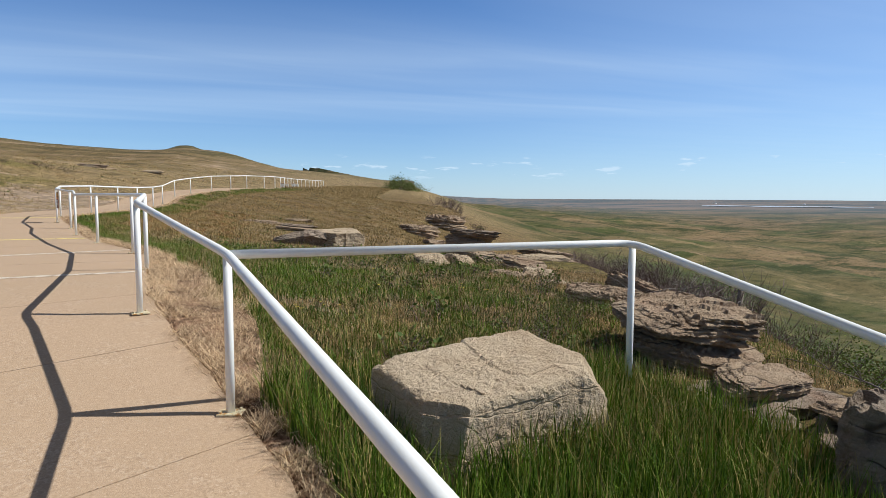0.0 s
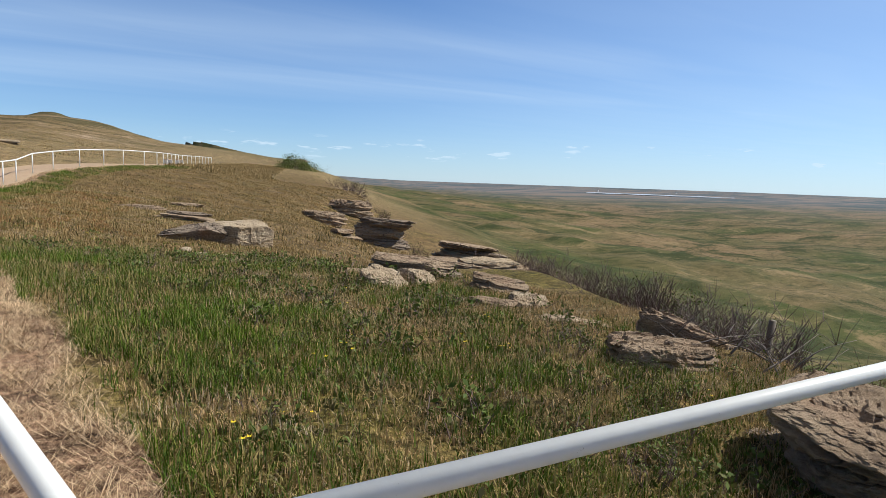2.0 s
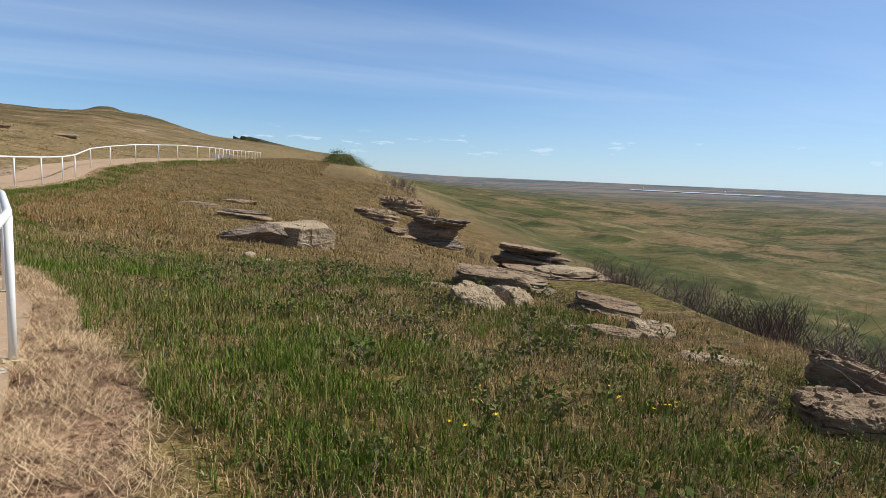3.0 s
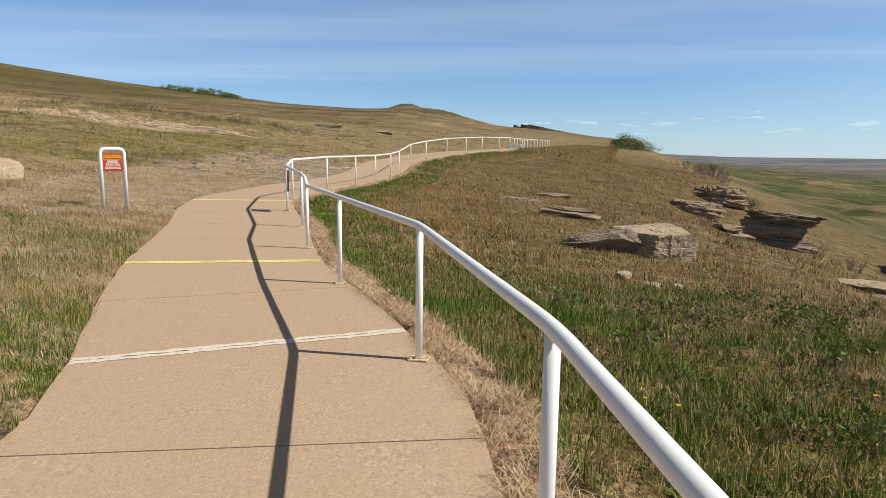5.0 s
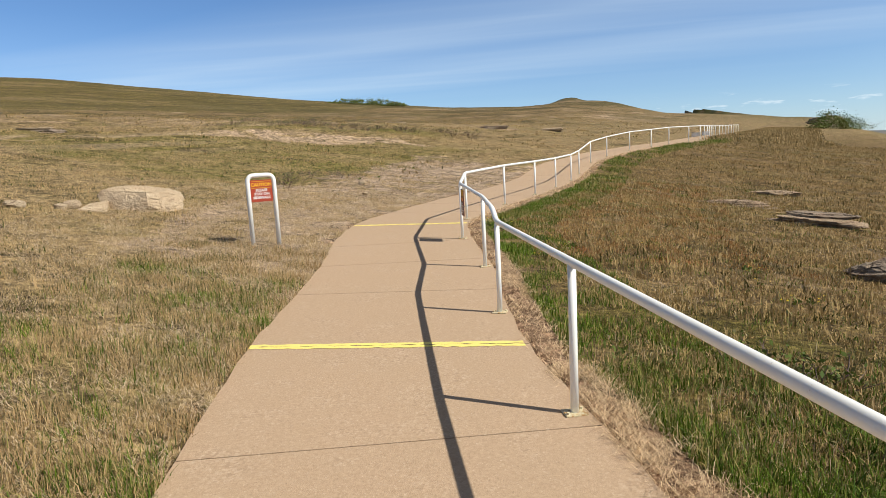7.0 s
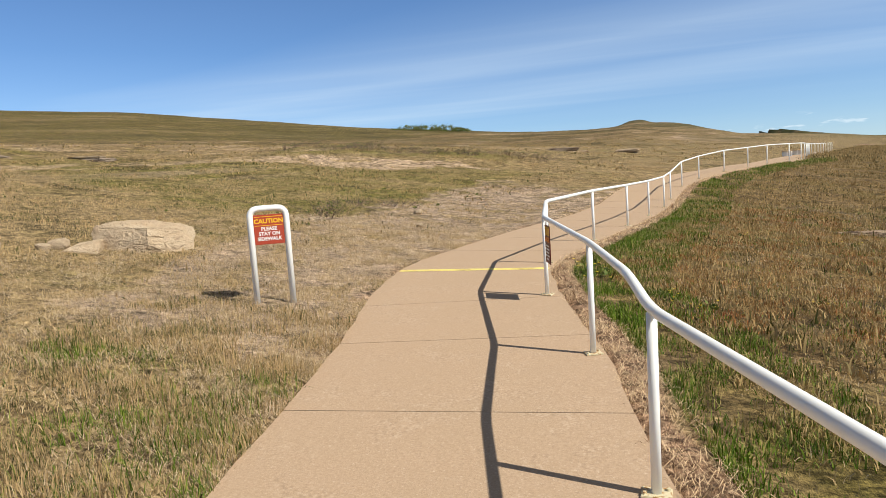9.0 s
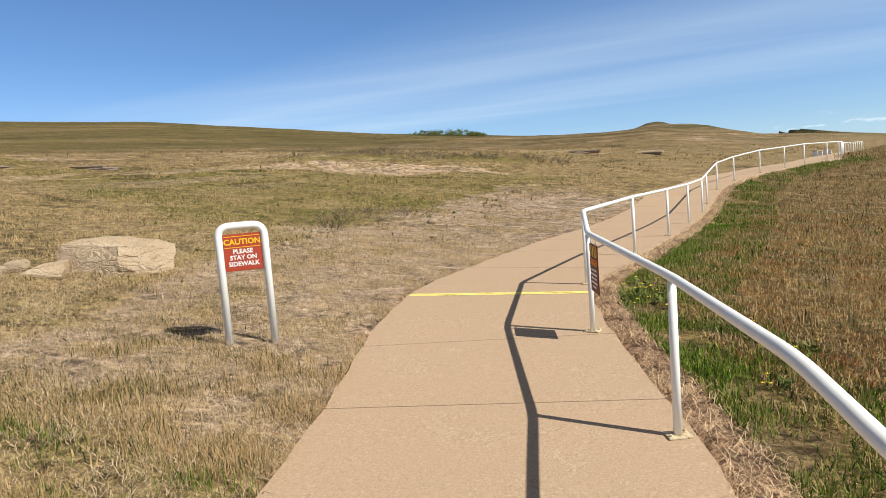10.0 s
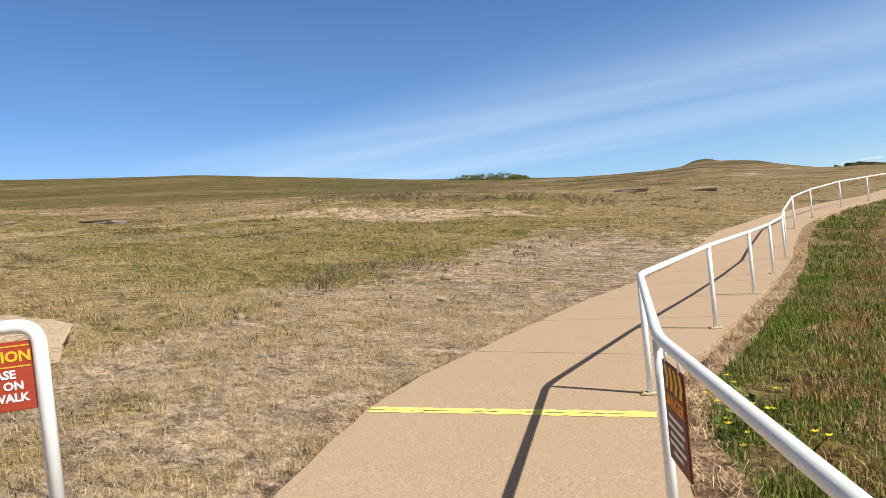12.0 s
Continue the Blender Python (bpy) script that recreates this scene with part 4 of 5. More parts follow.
# ---- signs ----
SIGN_RED = plain_material("sign_red_paint", (0.40, 0.06, 0.028), 0.45, 0, 0.15, 6)
SIGN_BROWN = plain_material("sign_brown_paint", (0.14, 0.03, 0.016), 0.5, 0, 0.2, 6)
SIGN_ORANGE = plain_material("sign_orange_paint", (0.85, 0.27, 0.02), 0.45, 0, 0.1, 6)
SIGN_YELLOW = plain_material("sign_yellow_paint", (0.85, 0.5, 0.03), 0.45, 0, 0.1, 6)
SIGN_WHITE = plain_material("sign_white_paint", (0.8, 0.78, 0.74), 0.45, 0, 0.05, 6)


def lettering(words, size, m, mat, parent, label=""):
    """A line of raised letters, centred, standing in the plane of m (x along the line, y up)."""
    data = bpy.data.curves.new("lettering", "FONT")
    data.body, data.size, data.align_x, data.align_y, data.extrude, data.resolution_u, data.offset = words, size, "CENTER", "CENTER", 0.0008, 2, size * 0.035
    temp = new("lettering_curve", data)
    me = bpy.data.meshes.new_from_object(temp.evaluated_get(bpy.context.evaluated_depsgraph_get()))
    bpy.data.objects.remove(temp)
    me.materials.clear()
    me.materials.append(mat)
    me.transform(m)
    ob = new("lettering", me)
    ob.parent = parent
    return tagged(ob, label)


def caution_sign(x0, y0, x1, y1, top):
    a, b = Vector((x0, y0, floor_z(x0, y0) - 0.05)), Vector((x1, y1, floor_z(x1, y1) - 0.05))
    mid = (a + b) / 2
    wide = math.hypot(x1 - x0, y1 - y0)
    turn = math.degrees(math.atan2(y1 - y0, x1 - x0))
    high = top - mid.z
    thing = tagged(empty("caution_sign", pose(mid.x, mid.y, mid.z, 0, 0, turn)), "red and orange caution sign in a white pipe frame", "sign")
    bm = bmesh.new()
    h = wide / 2
    tube(bm, soft_line([(-h, 0, 0), (-h, 0, high), (h, 0, high), (h, 0, 0)], 0.11, 7), 0.036, 16)
    part("frame", bm, WHITE, thing, "white painted bent pipe frame", True)
    bm = bmesh.new()
    pw, ph, pz = wide - 0.072, 0.35, high - 0.075 - 0.175
    block(bm, (pw, 0.012, ph), pose(0, -0.004, pz), 0.003)
    panel = part("panel", bm, SIGN_RED, thing, "dark red sign panel")
    for z in (pz + 0.152, pz + 0.048):
        bm = bmesh.new()
        block(bm, (pw * 0.94, 0.004, 0.006), pose(0, -0.0105, z))
        part("rule", bm, SIGN_YELLOW, panel, "thin yellow rule")
    bm = bmesh.new()
    block(bm, (0.03, 0.05, ph), pose(pw / 2 + 0.004, 0.022, pz), 0.003)
    part("side_flange", bm, SIGN_BROWN, panel, "dark brown bracket")
    face = lambda z: pose(0, -0.0125, z, 90, 0, 0)
    lettering("CAUTION", 0.074, face(pz + 0.098), SIGN_YELLOW, panel, "yellow letters")
    for words, z in (("PLEASE", pz + 0.008), ("STAY ON", pz - 0.050), ("SIDEWALK", pz - 0.110)):
        lettering(words, 0.058, face(z), SIGN_WHITE, panel, "white letters")
    return thing


caution_sign(-5.94, 19.10, -5.60, 19.34, 1.90)


# ---- danger panel on the rail ----
def danger_panel():
    a, b = Vector((-2.635, 20.02, 0)), Vector((-2.04, 17.75, 0))
    way = (b - a).normalized()
    mid = a + way * 0.22
    turn = math.degrees(math.atan2(way.y, way.x)) + 180
    z = float(path_z(20.0)) + RAIL_HEIGHT
    thing = tagged(empty("danger_sign", pose(mid.x, mid.y, z - 0.30, 0, 0, turn + 180)), "brown danger sign with orange chevrons clamped under the rail", "sign")
    bm = bmesh.new()
    block(bm, (0.32, 0.010, 0.44), pose(0, 0, 0), 0.004)
    panel = part("panel", bm, SIGN_BROWN, thing, "dark brown sign panel")
    for k in range(4):
        bm = bmesh.new()
        x = -0.115 + 0.072 * k
        pts = [(x, 0.205), (x + 0.03, 0.205), (x + 0.055, 0.155), (x + 0.03, 0.105), (x, 0.105), (x + 0.025, 0.155)]
        front = [bm.verts.new((px, -0.0075, pz)) for px, pz in pts]
        back = [bm.verts.new((px, -0.0045, pz)) for px, pz in pts]
        bm.faces.new((front[0], front[5], front[2], front[1]))
        bm.faces.new((front[5], front[4], front[3], front[2]))
        for i in range(6):
            bm.faces.new((front[i], front[(i + 1) % 6], back[(i + 1) % 6], back[i]))
        part("chevron", bm, SIGN_YELLOW, panel, "yellow chevron")
    lettering("DANGER", 0.075, pose(0, -0.0065, 0.055, 90, 0, 0), SIGN_ORANGE, panel, "orange letters")
    for row, wide in enumerate((0.22, 0.25, 0.2, 0.24, 0.14)):
        bm = bmesh.new()
        block(bm, (wide, 0.003, 0.017), pose(0, -0.006, -0.015 - 0.038 * row))
        part("text_bar", bm, SIGN_WHITE, panel, "white line of small writing")
    for x in (-0.11, 0.11):
        bm = bmesh.new()
        tube(bm, [(x, 0, 0.21), (x, 0.0, 0.262), (x, 0.0, 0.285)], 0.007, 8)
        part("clamp", bm, WHITE, thing, "", True)


danger_panel()


# ---- dead wood and fence at the edge ----
def branch(name, points, radius, mat, label, category, twigs=0, seed=0):
    rng = random.Random(seed)
    pts = soft_line(points, 0.25, 4)
    bm = bmesh.new()
    count = len(pts)
    tube(bm, pts, [radius * (1 - 0.75 * i / (count - 1)) for i in range(count)], 8)
    for k in range(twigs):
        i = rng.randrange(1, count - 1)
        start, way = pts[i], Vector((rng.uniform(-1, 1), rng.uniform(-1, 1), rng.uniform(-0.1, 0.9))).normalized()
        ln = rng.uniform(0.2, 0.55)
        tube(bm, [start, start + way * ln * 0.5 + Vector((0, 0, 0.03)), start + way * ln], [radius * 0.45, radius * 0.3, radius * 0.1], 5)
    foot = Vector(points[0])
    bmesh.ops.translate(bm, verts=bm.verts, vec=-foot)
    ob = part(name, bm, mat, None, "", True)
    ob.matrix_world = Matrix.Translation(foot)
    return tagged(ob, label, category)


def litter_at_edge():
    rng = random.Random(5)
    for k in range(11):
        x, y = rng.uniform(5.5, 6.5), rng.uniform(4.9, 6.3)
        z = floor_z(x, y) + 0.02
        a = rng.uniform(0, 6.28)
        ln = rng.uniform(0.4, 0.8)
        branch("dead_branch", [(x, y, z), (x + 0.4 * ln * math.cos(a), y + 0.4 * ln * math.sin(a), z + rng.uniform(0.05, 0.2)), (x + ln * math.cos(a), y + ln * math.sin(a), z + rng.uniform(0.05, 0.3))], rng.uniform(0.007, 0.013), BARK, "grey weathered dead branch lying over the rocks", "branch", 4, k)
    for k in range(12):
        x, y = rng.uniform(3.7, 5.6), rng.uniform(0.8, 2.8)
        z = floor_z(x, y) + 0.05
        a = rng.uniform(0, 6.28)
        ln = rng.uniform(0.4, 1.0)
        branch("dead_branch", [(x, y, z), (x + 0.4 * ln * math.cos(a), y + 0.4 * ln * math.sin(a), z + rng.uniform(0.05, 0.25)), (x + ln * math.cos(a), y + ln * math.sin(a), z + rng.uniform(0.05, 0.35))], rng.uniform(0.01, 0.02), BARK, "grey weathered dead branch lying over the rocks", "branch", 4, 40 + k)


def fence_post(x, y, z, lean, high, turn):
    bm = bmesh.new()
    tube(bm, [(0, 0, -0.3), (0.01, 0, high * 0.5), (0, 0.01, high)], [0.055, 0.05, 0.045], 9)
    ob = part("fence_post", bm, POST_WOOD, None, "", True)
    ob.matrix_world = pose(x, y, z, lean, 0, turn)
    return tagged(ob, "weathered grey wooden fence post leaning at the cliff edge", "post", "old fence posts")


litter_at_edge()
for _x, _y, _lean, _high, _turn in ((8.2, 6.65, 6, 0.07 - floor_z(8.2, 6.65), 30), (12.2, 12.4, -14, 1.5, 120), (12.9, 12.6, 10, 1.3, 40)):
    fence_post(_x, _y, floor_z(_x, _y), _lean, _high, _turn)
branch("fallen_rail", [(12.2, 12.4, floor_z(12.2, 12.4) + 1.3), (12.9, 12.2, floor_z(12.9, 12.2) + 0.9), (13.8, 12.0, floor_z(13.8, 12.0) + 0.5)], 0.05, POST_WOOD, "weathered fallen fence rail resting on a post", "rail")


# ---- shrubs ----
def twig_shape(rng, high, wide, stems, forks):
    verts, faces = [], []

    def twig(a, b, ra, rb):
        way = (b - a).normalized()
        u = way.orthogonal().normalized()
        w = way.cross(u)
        base = len(verts)
        for p, r in ((a, ra), (b, rb)):
            for k in range(3):
                t = 2.094 * k
                verts.append(p + (u * math.cos(t) + w * math.sin(t)) * r)
        for k in range(3):
            faces.append((base + k, base + (k + 1) % 3, base + 3 + (k + 1) % 3, base + 3 + k))

    tips = []
    for _ in range(stems):
        a = Vector((rng.gauss(0, wide * 0.3), rng.gauss(0, wide * 0.3), -0.1))
        top = Vector((a.x * 1.9 + rng.gauss(0, 0.12), a.y * 1.9 + rng.gauss(0, 0.12), high * rng.uniform(0.55, 1.0)))
        mid = a.lerp(top, 0.5) + Vector((rng.gauss(0, 0.05), rng.gauss(0, 0.05), 0))
        twig(a, mid, 0.009, 0.0065)
        twig(mid, top, 0.0065, 0.002)
        for _ in range(forks):
            t = rng.uniform(0.3, 0.95)
            s0 = a.lerp(mid, t * 2) if t < 0.5 else mid.lerp(top, t * 2 - 1)
            e = s0 + Vector((rng.gauss(0, 0.13), rng.gauss(0, 0.13), rng.uniform(0.1, 0.34))) * high
            twig(s0, e, 0.0045, 0.002)
            tips.append(e)
        tips.append(top)
    return verts, faces, tips


def leaf_shape(rng, centres, count, size, spread_by):
    verts, faces = [], []
    for _ in range(count):
        c = rng.choice(centres) + Vector((rng.gauss(0, spread_by), rng.gauss(0, spread_by), rng.gauss(0, spread_by * 0.7)))
        c.z = max(c.z, 0.01)
        a = Vector((rng.gauss(0, 1), rng.gauss(0, 1), rng.gauss(0.25, 0.6))).normalized()
        b = a.orthogonal().normalized()
        b = (b * math.cos(1.0) + a.cross(b) * math.sin(rng.uniform(0, 6))).normalized()
        s = size * rng.uniform(0.6, 1.3)
        base = len(verts)
        verts += [c, c + a * s * 0.5 + b * s * 0.28, c + a * s, c + a * s * 0.5 - b * s * 0.28]
        faces.append((base, base + 1, base + 2, base + 3))
    return verts, faces


def shrub(name, high, wide, stems, forks, leaves, leaf_size, twig_mat, leaf_mat, label, seed):
    rng = random.Random(seed)
    thing = tagged(empty(name), label, "shrub", name + "s")
    v, f, tips = twig_shape(rng, high, wide, stems, forks)
    tagged(link_mesh("twig_tangle", v, f, twig_mat, thing, False), "thin bare stems", kind="stuff")
    if leaves:
        v, f = leaf_shape(rng, tips, leaves, leaf_size, 0.05 * high + 0.02)
        tagged(link_mesh("leafage", v, f, leaf_mat, thing, False), "small green leaves", kind="stuff")
    return thing


def plant(proto, spots, seed, low=0.75, high=1.25):
    """Set copies of a shrub on the ground; the first spot takes the shrub itself."""
    rng = random.Random(seed)
    for k, (x, y) in enumerate(spots):
        m = pose(x, y, floor_z(x, y) - 0.02, rng.uniform(-6, 6), rng.uniform(-6, 6), rng.uniform(0, 360))
        size = rng.uniform(low, high)
        ob = proto if k == 0 else copy_thing(proto, m)
        ob.matrix_world = m @ Matrix.Diagonal((size, size, size, 1))


def spots_along_edge(count, y0, y1, over0, over1, seed):
    rng = random.Random(seed)
    out = []
    for _ in range(count):
        y = rng.uniform(y0, y1)
        out.append((float(cliff_edge(y)) + rng.uniform(over0, over1), y))
    return out


for _k in range(3):
    plant(shrub("bare_shrub", 1.0, 1.1, 46, 11, 160, 0.035, TWIG, LEAF, "leafless purple-brown shrub thicket below the cliff edge", 200 + _k), spots_along_edge(26, 6.0, 19, 0.8, 3.6, 300 + _k), 320 + _k, 0.6, 1.0)
for _k in range(3):
    plant(shrub("leafy_shrub", 0.8, 0.9, 22, 5, 700, 0.055, TWIG, LEAF, "low green leafy shrub on the slope below the edge", 210 + _k), spots_along_edge(24, -3, 22, 2.5, 9.5, 340 + _k), 350 + _k)
plant(shrub("bare_shrub", 0.9, 1.0, 26, 8, 220, 0.04, TWIG, LEAF, "low brown and green brush along the cliff edge", 205), spots_along_edge(26, 20, 75, -0.5, 4.0, 305), 325, 0.6, 1.3)
for _k in range(2):
    plant(shrub("leafy_shrub", 1.55, 1.5, 30, 6, 2600, 0.065, TWIG, LEAF, "tall green leafy shrub on the slope below the edge", 215 + _k), spots_along_edge(9, 3.5, 11.5, 2.2, 4.2, 345 + _k), 355 + _k, 0.6, 0.95)
plant(shrub("leafy_shrub", 0.55, 0.6, 16, 5, 420, 0.045, TWIG, LEAF, "low green leafy shrub beside the rocks", 220), [(4.05, 4.95), (4.3, 5.35), (4.4, 6.2), (3.6, 4.6), (3.1, 4.3)], 360, 0.35, 0.6)
for _k in range(3):
    _rng = random.Random(400 + _k)
    _spots = []
    while len(_spots) < 36:
        _y = _rng.uniform(3.4, 15)
        _x = float(right_edge(_y)) + _rng.uniform(0.9, 6.2)
        if _x < float(cliff_edge(_y)) - 0.4:
            _spots.append((_x, _y))
    plant(shrub("leafy_forb", 0.17, 0.16, 9, 2, 80, 0.05, TWIG, LEAF, "dark green leafy weed in the short grass", 230 + _k), _spots, 420 + _k, 0.5, 1.15)


_rng = random.Random(610)
_spots = [(-16.0 + _rng.gauss(0, 2.2), 43.5 + _rng.gauss(0, 0.7)) for _ in range(16)] + [(-10.0 + _rng.gauss(0, 2.2), 45.5 + _rng.gauss(0, 0.7)) for _ in range(14)] + [(-18 + _rng.gauss(0, 4), 55 + _rng.gauss(0, 1)) for _ in range(16)] + [(-9.5 + _rng.gauss(0, 1.6), 29.5 + _rng.gauss(0, 1.2)) for _ in range(4)]
plant(shrub("brush_mat", 0.30, 1.2, 26, 6, 160, 0.05, TWIG, LEAF, "low dark brush mat on the dry slope", 240), _spots, 611, 0.5, 1.0)


def flower(seed):
    rng = random.Random(seed)
    thing = tagged(empty("yellow_flower"), "small plant with bright yellow flowers", "flower", "yellow flowers")
    v, f, tips = twig_shape(rng, 0.2, 0.06, 4, 1)
    tagged(link_mesh("twig_tangle", v, f, LEAF, thing, False), "thin green stems", kind="stuff")
    v, f = leaf_shape(rng, [Vector((0, 0, 0.05)), Vector((0.03, 0.03, 0.08))], 26, 0.06, 0.035)
    tagged(link_mesh("leafage", v, f, LEAF, thing, False), "small green leaves", kind="stuff")
    for tip in tips[:5]:
        verts, faces = [tip], []
        for k in range(10):
            a = 2 * math.pi * k / 10
            r = 0.026 if k % 2 else 0.012
            verts.append(tip + Vector((r * math.cos(a), r * math.sin(a), 0.006 if k % 2 else 0.0)))
        for k in range(10):
            faces.append((0, 1 + k, 1 + (k + 1) % 10))
        tagged(link_mesh("blossom", verts, faces, YELLOW_PETAL, thing, False), "bright yellow petals")
    return thing


_rng = random.Random(77)
_spots = [(2.2, 6.3), (2.6, 6.9), (1.3, 5.2), (1.5, 5.4), (2.4, 9.5), (0.9, 9.8), (1.8, 12.5)]
for _ in range(34):
    _y = _rng.uniform(4, 34)
    _spots.append((float(right_edge(_y)) + _rng.uniform(0.8, 4.5), _y))
for _ in range(16):
    _y = _rng.uniform(22, 36)
    _spots.append((float(left_edge(_y)) - _rng.uniform(3.5, 9), _y))
plant(flower(9), _spots, 78, 0.5, 0.9)
plant(flower(10), [(-2.3, 21.3), (-2.2, 21.6), (-2.1, 22.0), (-2.0, 21.4)], 79, 1.0, 1.4)


# ---- bushes on the skyline ----
def tree_bush(x, y, wide, high, seed, label, leaves=6500):
    rng = random.Random(seed)
    thing = tagged(empty("bush", pose(x, y, floor_z(x, y) - 0.1)), label, "bush")
    v, f, tips = twig_shape(rng, high * 0.85, wide * 0.6, 30, 3)
    tagged(link_mesh("twig_tangle", v, f, TWIG, thing, False), "bare stems", kind="stuff")
    centres = []
    for _ in range(60):
        cx, cy = rng.uniform(-0.5, 0.5), rng.uniform(-0.4, 0.4)
        crown = math.sqrt(max(0.05, 1 - (cx / 0.52) ** 2 - (cy / 0.5) ** 2))
        centres.append(Vector((cx * wide, cy * wide, high * crown * rng.uniform(0.12, 0.92))))
    v, f = leaf_shape(rng, centres, leaves, max(high * 0.085, 0.18), high * 0.17)
    tagged(link_mesh("leafage", v, f, BUSH_LEAF, thing, False), "dense green leaves", kind="stuff")
    return thing


tree_bush(45.3, 126, 6.2, 3.0, 501, "rounded green bush on the brow of the cliff", 3600)
tree_bush(49, 126, 4.5, 1.9, 502, "low green bush on the brow of the cliff", 1500)
for _k, (_x, _y, _w, _h) in enumerate(((-57.5, 205, 11.0, 2.2), (-52, 205, 10.0, 2.0), (-63, 205, 9.0, 1.5), (-47.5, 206, 8.0, 1.3))):
    tree_bush(_x, _y, _w, _h, 510 + _k, "dark green bush on the brow of the hill")


# ---- far look-out ----
def bench(x, y, turn):
    thing = tagged(empty("bench", pose(x, y, float(path_z(y)) , 0, 0, turn)), "pale bench at the far look-out", "bench", "look-out benches")
    for k in range(3):
        bm = bmesh.new()
        block(bm, (2.4, 0.13, 0.05), pose(0, -0.15 + 0.15 * k, 0.45), 0.008)
        part("seat_board", bm, CONCRETE, thing)
    for sx in (-0.9, 0.9):
        bm = bmesh.new()
        block(bm, (0.12, 0.4, 0.43), pose(sx, 0, 0.21), 0.01)
        part("leg", bm, WHITE, thing)


def farm_building(x, y, size, turn):
    thing = tagged(empty("farm_building", pose(x, y, floor_z(x, y) - 0.5, 0, 0, turn)), "tiny white farm building out on the plain", "building")
    w, d, h = size
    bm = bmesh.new()
    block(bm, (w, d, h), pose(0, 0, h / 2))
    part("wall", bm, SIGN_WHITE, thing)
    bm = bmesh.new()
    v = [bm.verts.new(p) for p in ((-w * 0.52, -d * 0.55, h), (w * 0.52, -d * 0.55, h), (w * 0.52, d * 0.55, h), (-w * 0.52, d * 0.55, h), (-w * 0.52, 0, h * 1.4), (w * 0.52, 0, h * 1.4))]
    for q in ((0, 1, 5, 4), (2, 3, 4, 5), (1, 2, 5), (3, 0, 4), (3, 2, 1, 0)):
        bm.faces.new([v[k] for k in q])
    part("roof", bm, SIGN_WHITE, thing)


farm_building(2450 * math.sin(radians(46.6)), 2450 * math.cos(radians(46.6)), (9, 7, 3.2), 30)
farm_building(2600 * math.sin(radians(53.0)), 2600 * math.cos(radians(53.0)), (8, 6, 2.4), 10)
bench(13.2, 76, 65)
bench(15.5, 82, 65)


# ---- lake ----
def lake():
    verts, faces = [], []
    for i in range(41):
        a = radians(45.5 + 12 * i / 40)
        near, far = 1960 + 25 * math.sin(i * 0.7) + 120 * abs(i / 40 - 0.4), 2140 - 20 * math.cos(i * 0.5)
        if i == 0:
            near = far - 30
        for r in (near, far):
            x, y = r * math.sin(a), r * math.cos(a)
            verts.append((x, y, -24.6))
        if i:
            faces.append((2 * i - 2, 2 * i, 2 * i + 1, 2 * i - 1))
    tagged(link_mesh("water", verts, faces, WATER), "pale bright lake far out on the plain", "water", kind="structure")


lake()


# ---- grass ----
def blades(name, xs, ys, low, high, width, lean, mat, label, seed, flat=False):
    """Tapered bent blades, one mesh; xs, ys: where they root."""
    rng = np.random.RandomState(seed)
    n = len(xs)
    zs = ground(xs, ys)
    h = rng.uniform(low, high, n) * rng.uniform(0.6, 1.0, n)
    a, b = rng.uniform(0, 2 * np.pi, n), rng.uniform(0, 2 * np.pi, n)
    w = width * rng.uniform(0.6, 1.3, n)
    tilt = np.abs(rng.normal(0, lean, n)) if not flat else rng.uniform(1.22, 1.56, n)
    root = np.stack([xs, ys, zs - 0.01 + (rng.uniform(0, 0.04, n) if flat else 0)], 1)
    side = np.stack([np.cos(a), np.sin(a), np.zeros(n)], 1) * w[:, None] / 2
    way = np.stack([np.cos(b), np.sin(b), np.zeros(n)], 1)
    mid = root + way * (np.sin(tilt * 0.6) * h * 0.55)[:, None] + np.array([0, 0, 1]) * (np.cos(tilt * 0.6) * h * 0.55)[:, None]
    tip = root + way * (np.sin(tilt) * h)[:, None] + np.array([0, 0, 1]) * (np.cos(tilt) * h)[:, None]
    verts = np.stack([root - side, root + side, mid + side * 0.75, mid - side * 0.75, tip], 1).reshape(-1, 3)
    base = np.arange(n)[:, None] * 5
    loops = (base + np.array([0, 1, 2, 3, 3, 2, 4])).ravel()
    starts = (np.arange(n)[:, None] * 7 + np.array([0, 4])).ravel()
    me = bpy.data.meshes.new(name)
    me.vertices.add(n * 5)
    me.vertices.foreach_set("co", verts.ravel())
    me.loops.add(len(loops))
    me.loops.foreach_set("vertex_index", loops.astype(np.int32))
    me.polygons.add(n * 2)
    me.polygons.foreach_set("loop_start", starts.astype(np.int32))
    me.update()
    me.validate()
    me.materials.append(mat)
    return tagged(new(name, me), label, "grass", kind="stuff")


def scatter(count, y0, y1, d0, d1, side, seed, patch=0.0, scale=1.5, power=1.0):
    """Roots at d0 to d1 metres from the right (side 1) or left (-1) edge of the walk; patch: how far noise thins them."""
    rng = np.random.RandomState(seed)
    ys = rng.uniform(y0, y1, count * 2)
    d = d0 + (d1 - d0) * rng.uniform(0, 1, count * 2) ** power
    if side > 0:
        d = d + straw_width(ys) - 0.30 if d0 > 0.2 else d * (straw_width(ys) + 0.10) / 0.85
    xs = right_edge(ys) + d if side > 0 else left_edge(ys) - d
    keep = rng.uniform(-1, 1, count * 2) * 0.8 + 0.2 > patch * 2.2 * (0.15 - ripple(xs, ys, scale, seed + 1) * 1.6)
    keep &= xs < cliff_edge(ys) + 1.0
    xs, ys = xs[keep][:count], ys[keep][:count]
    return xs, ys


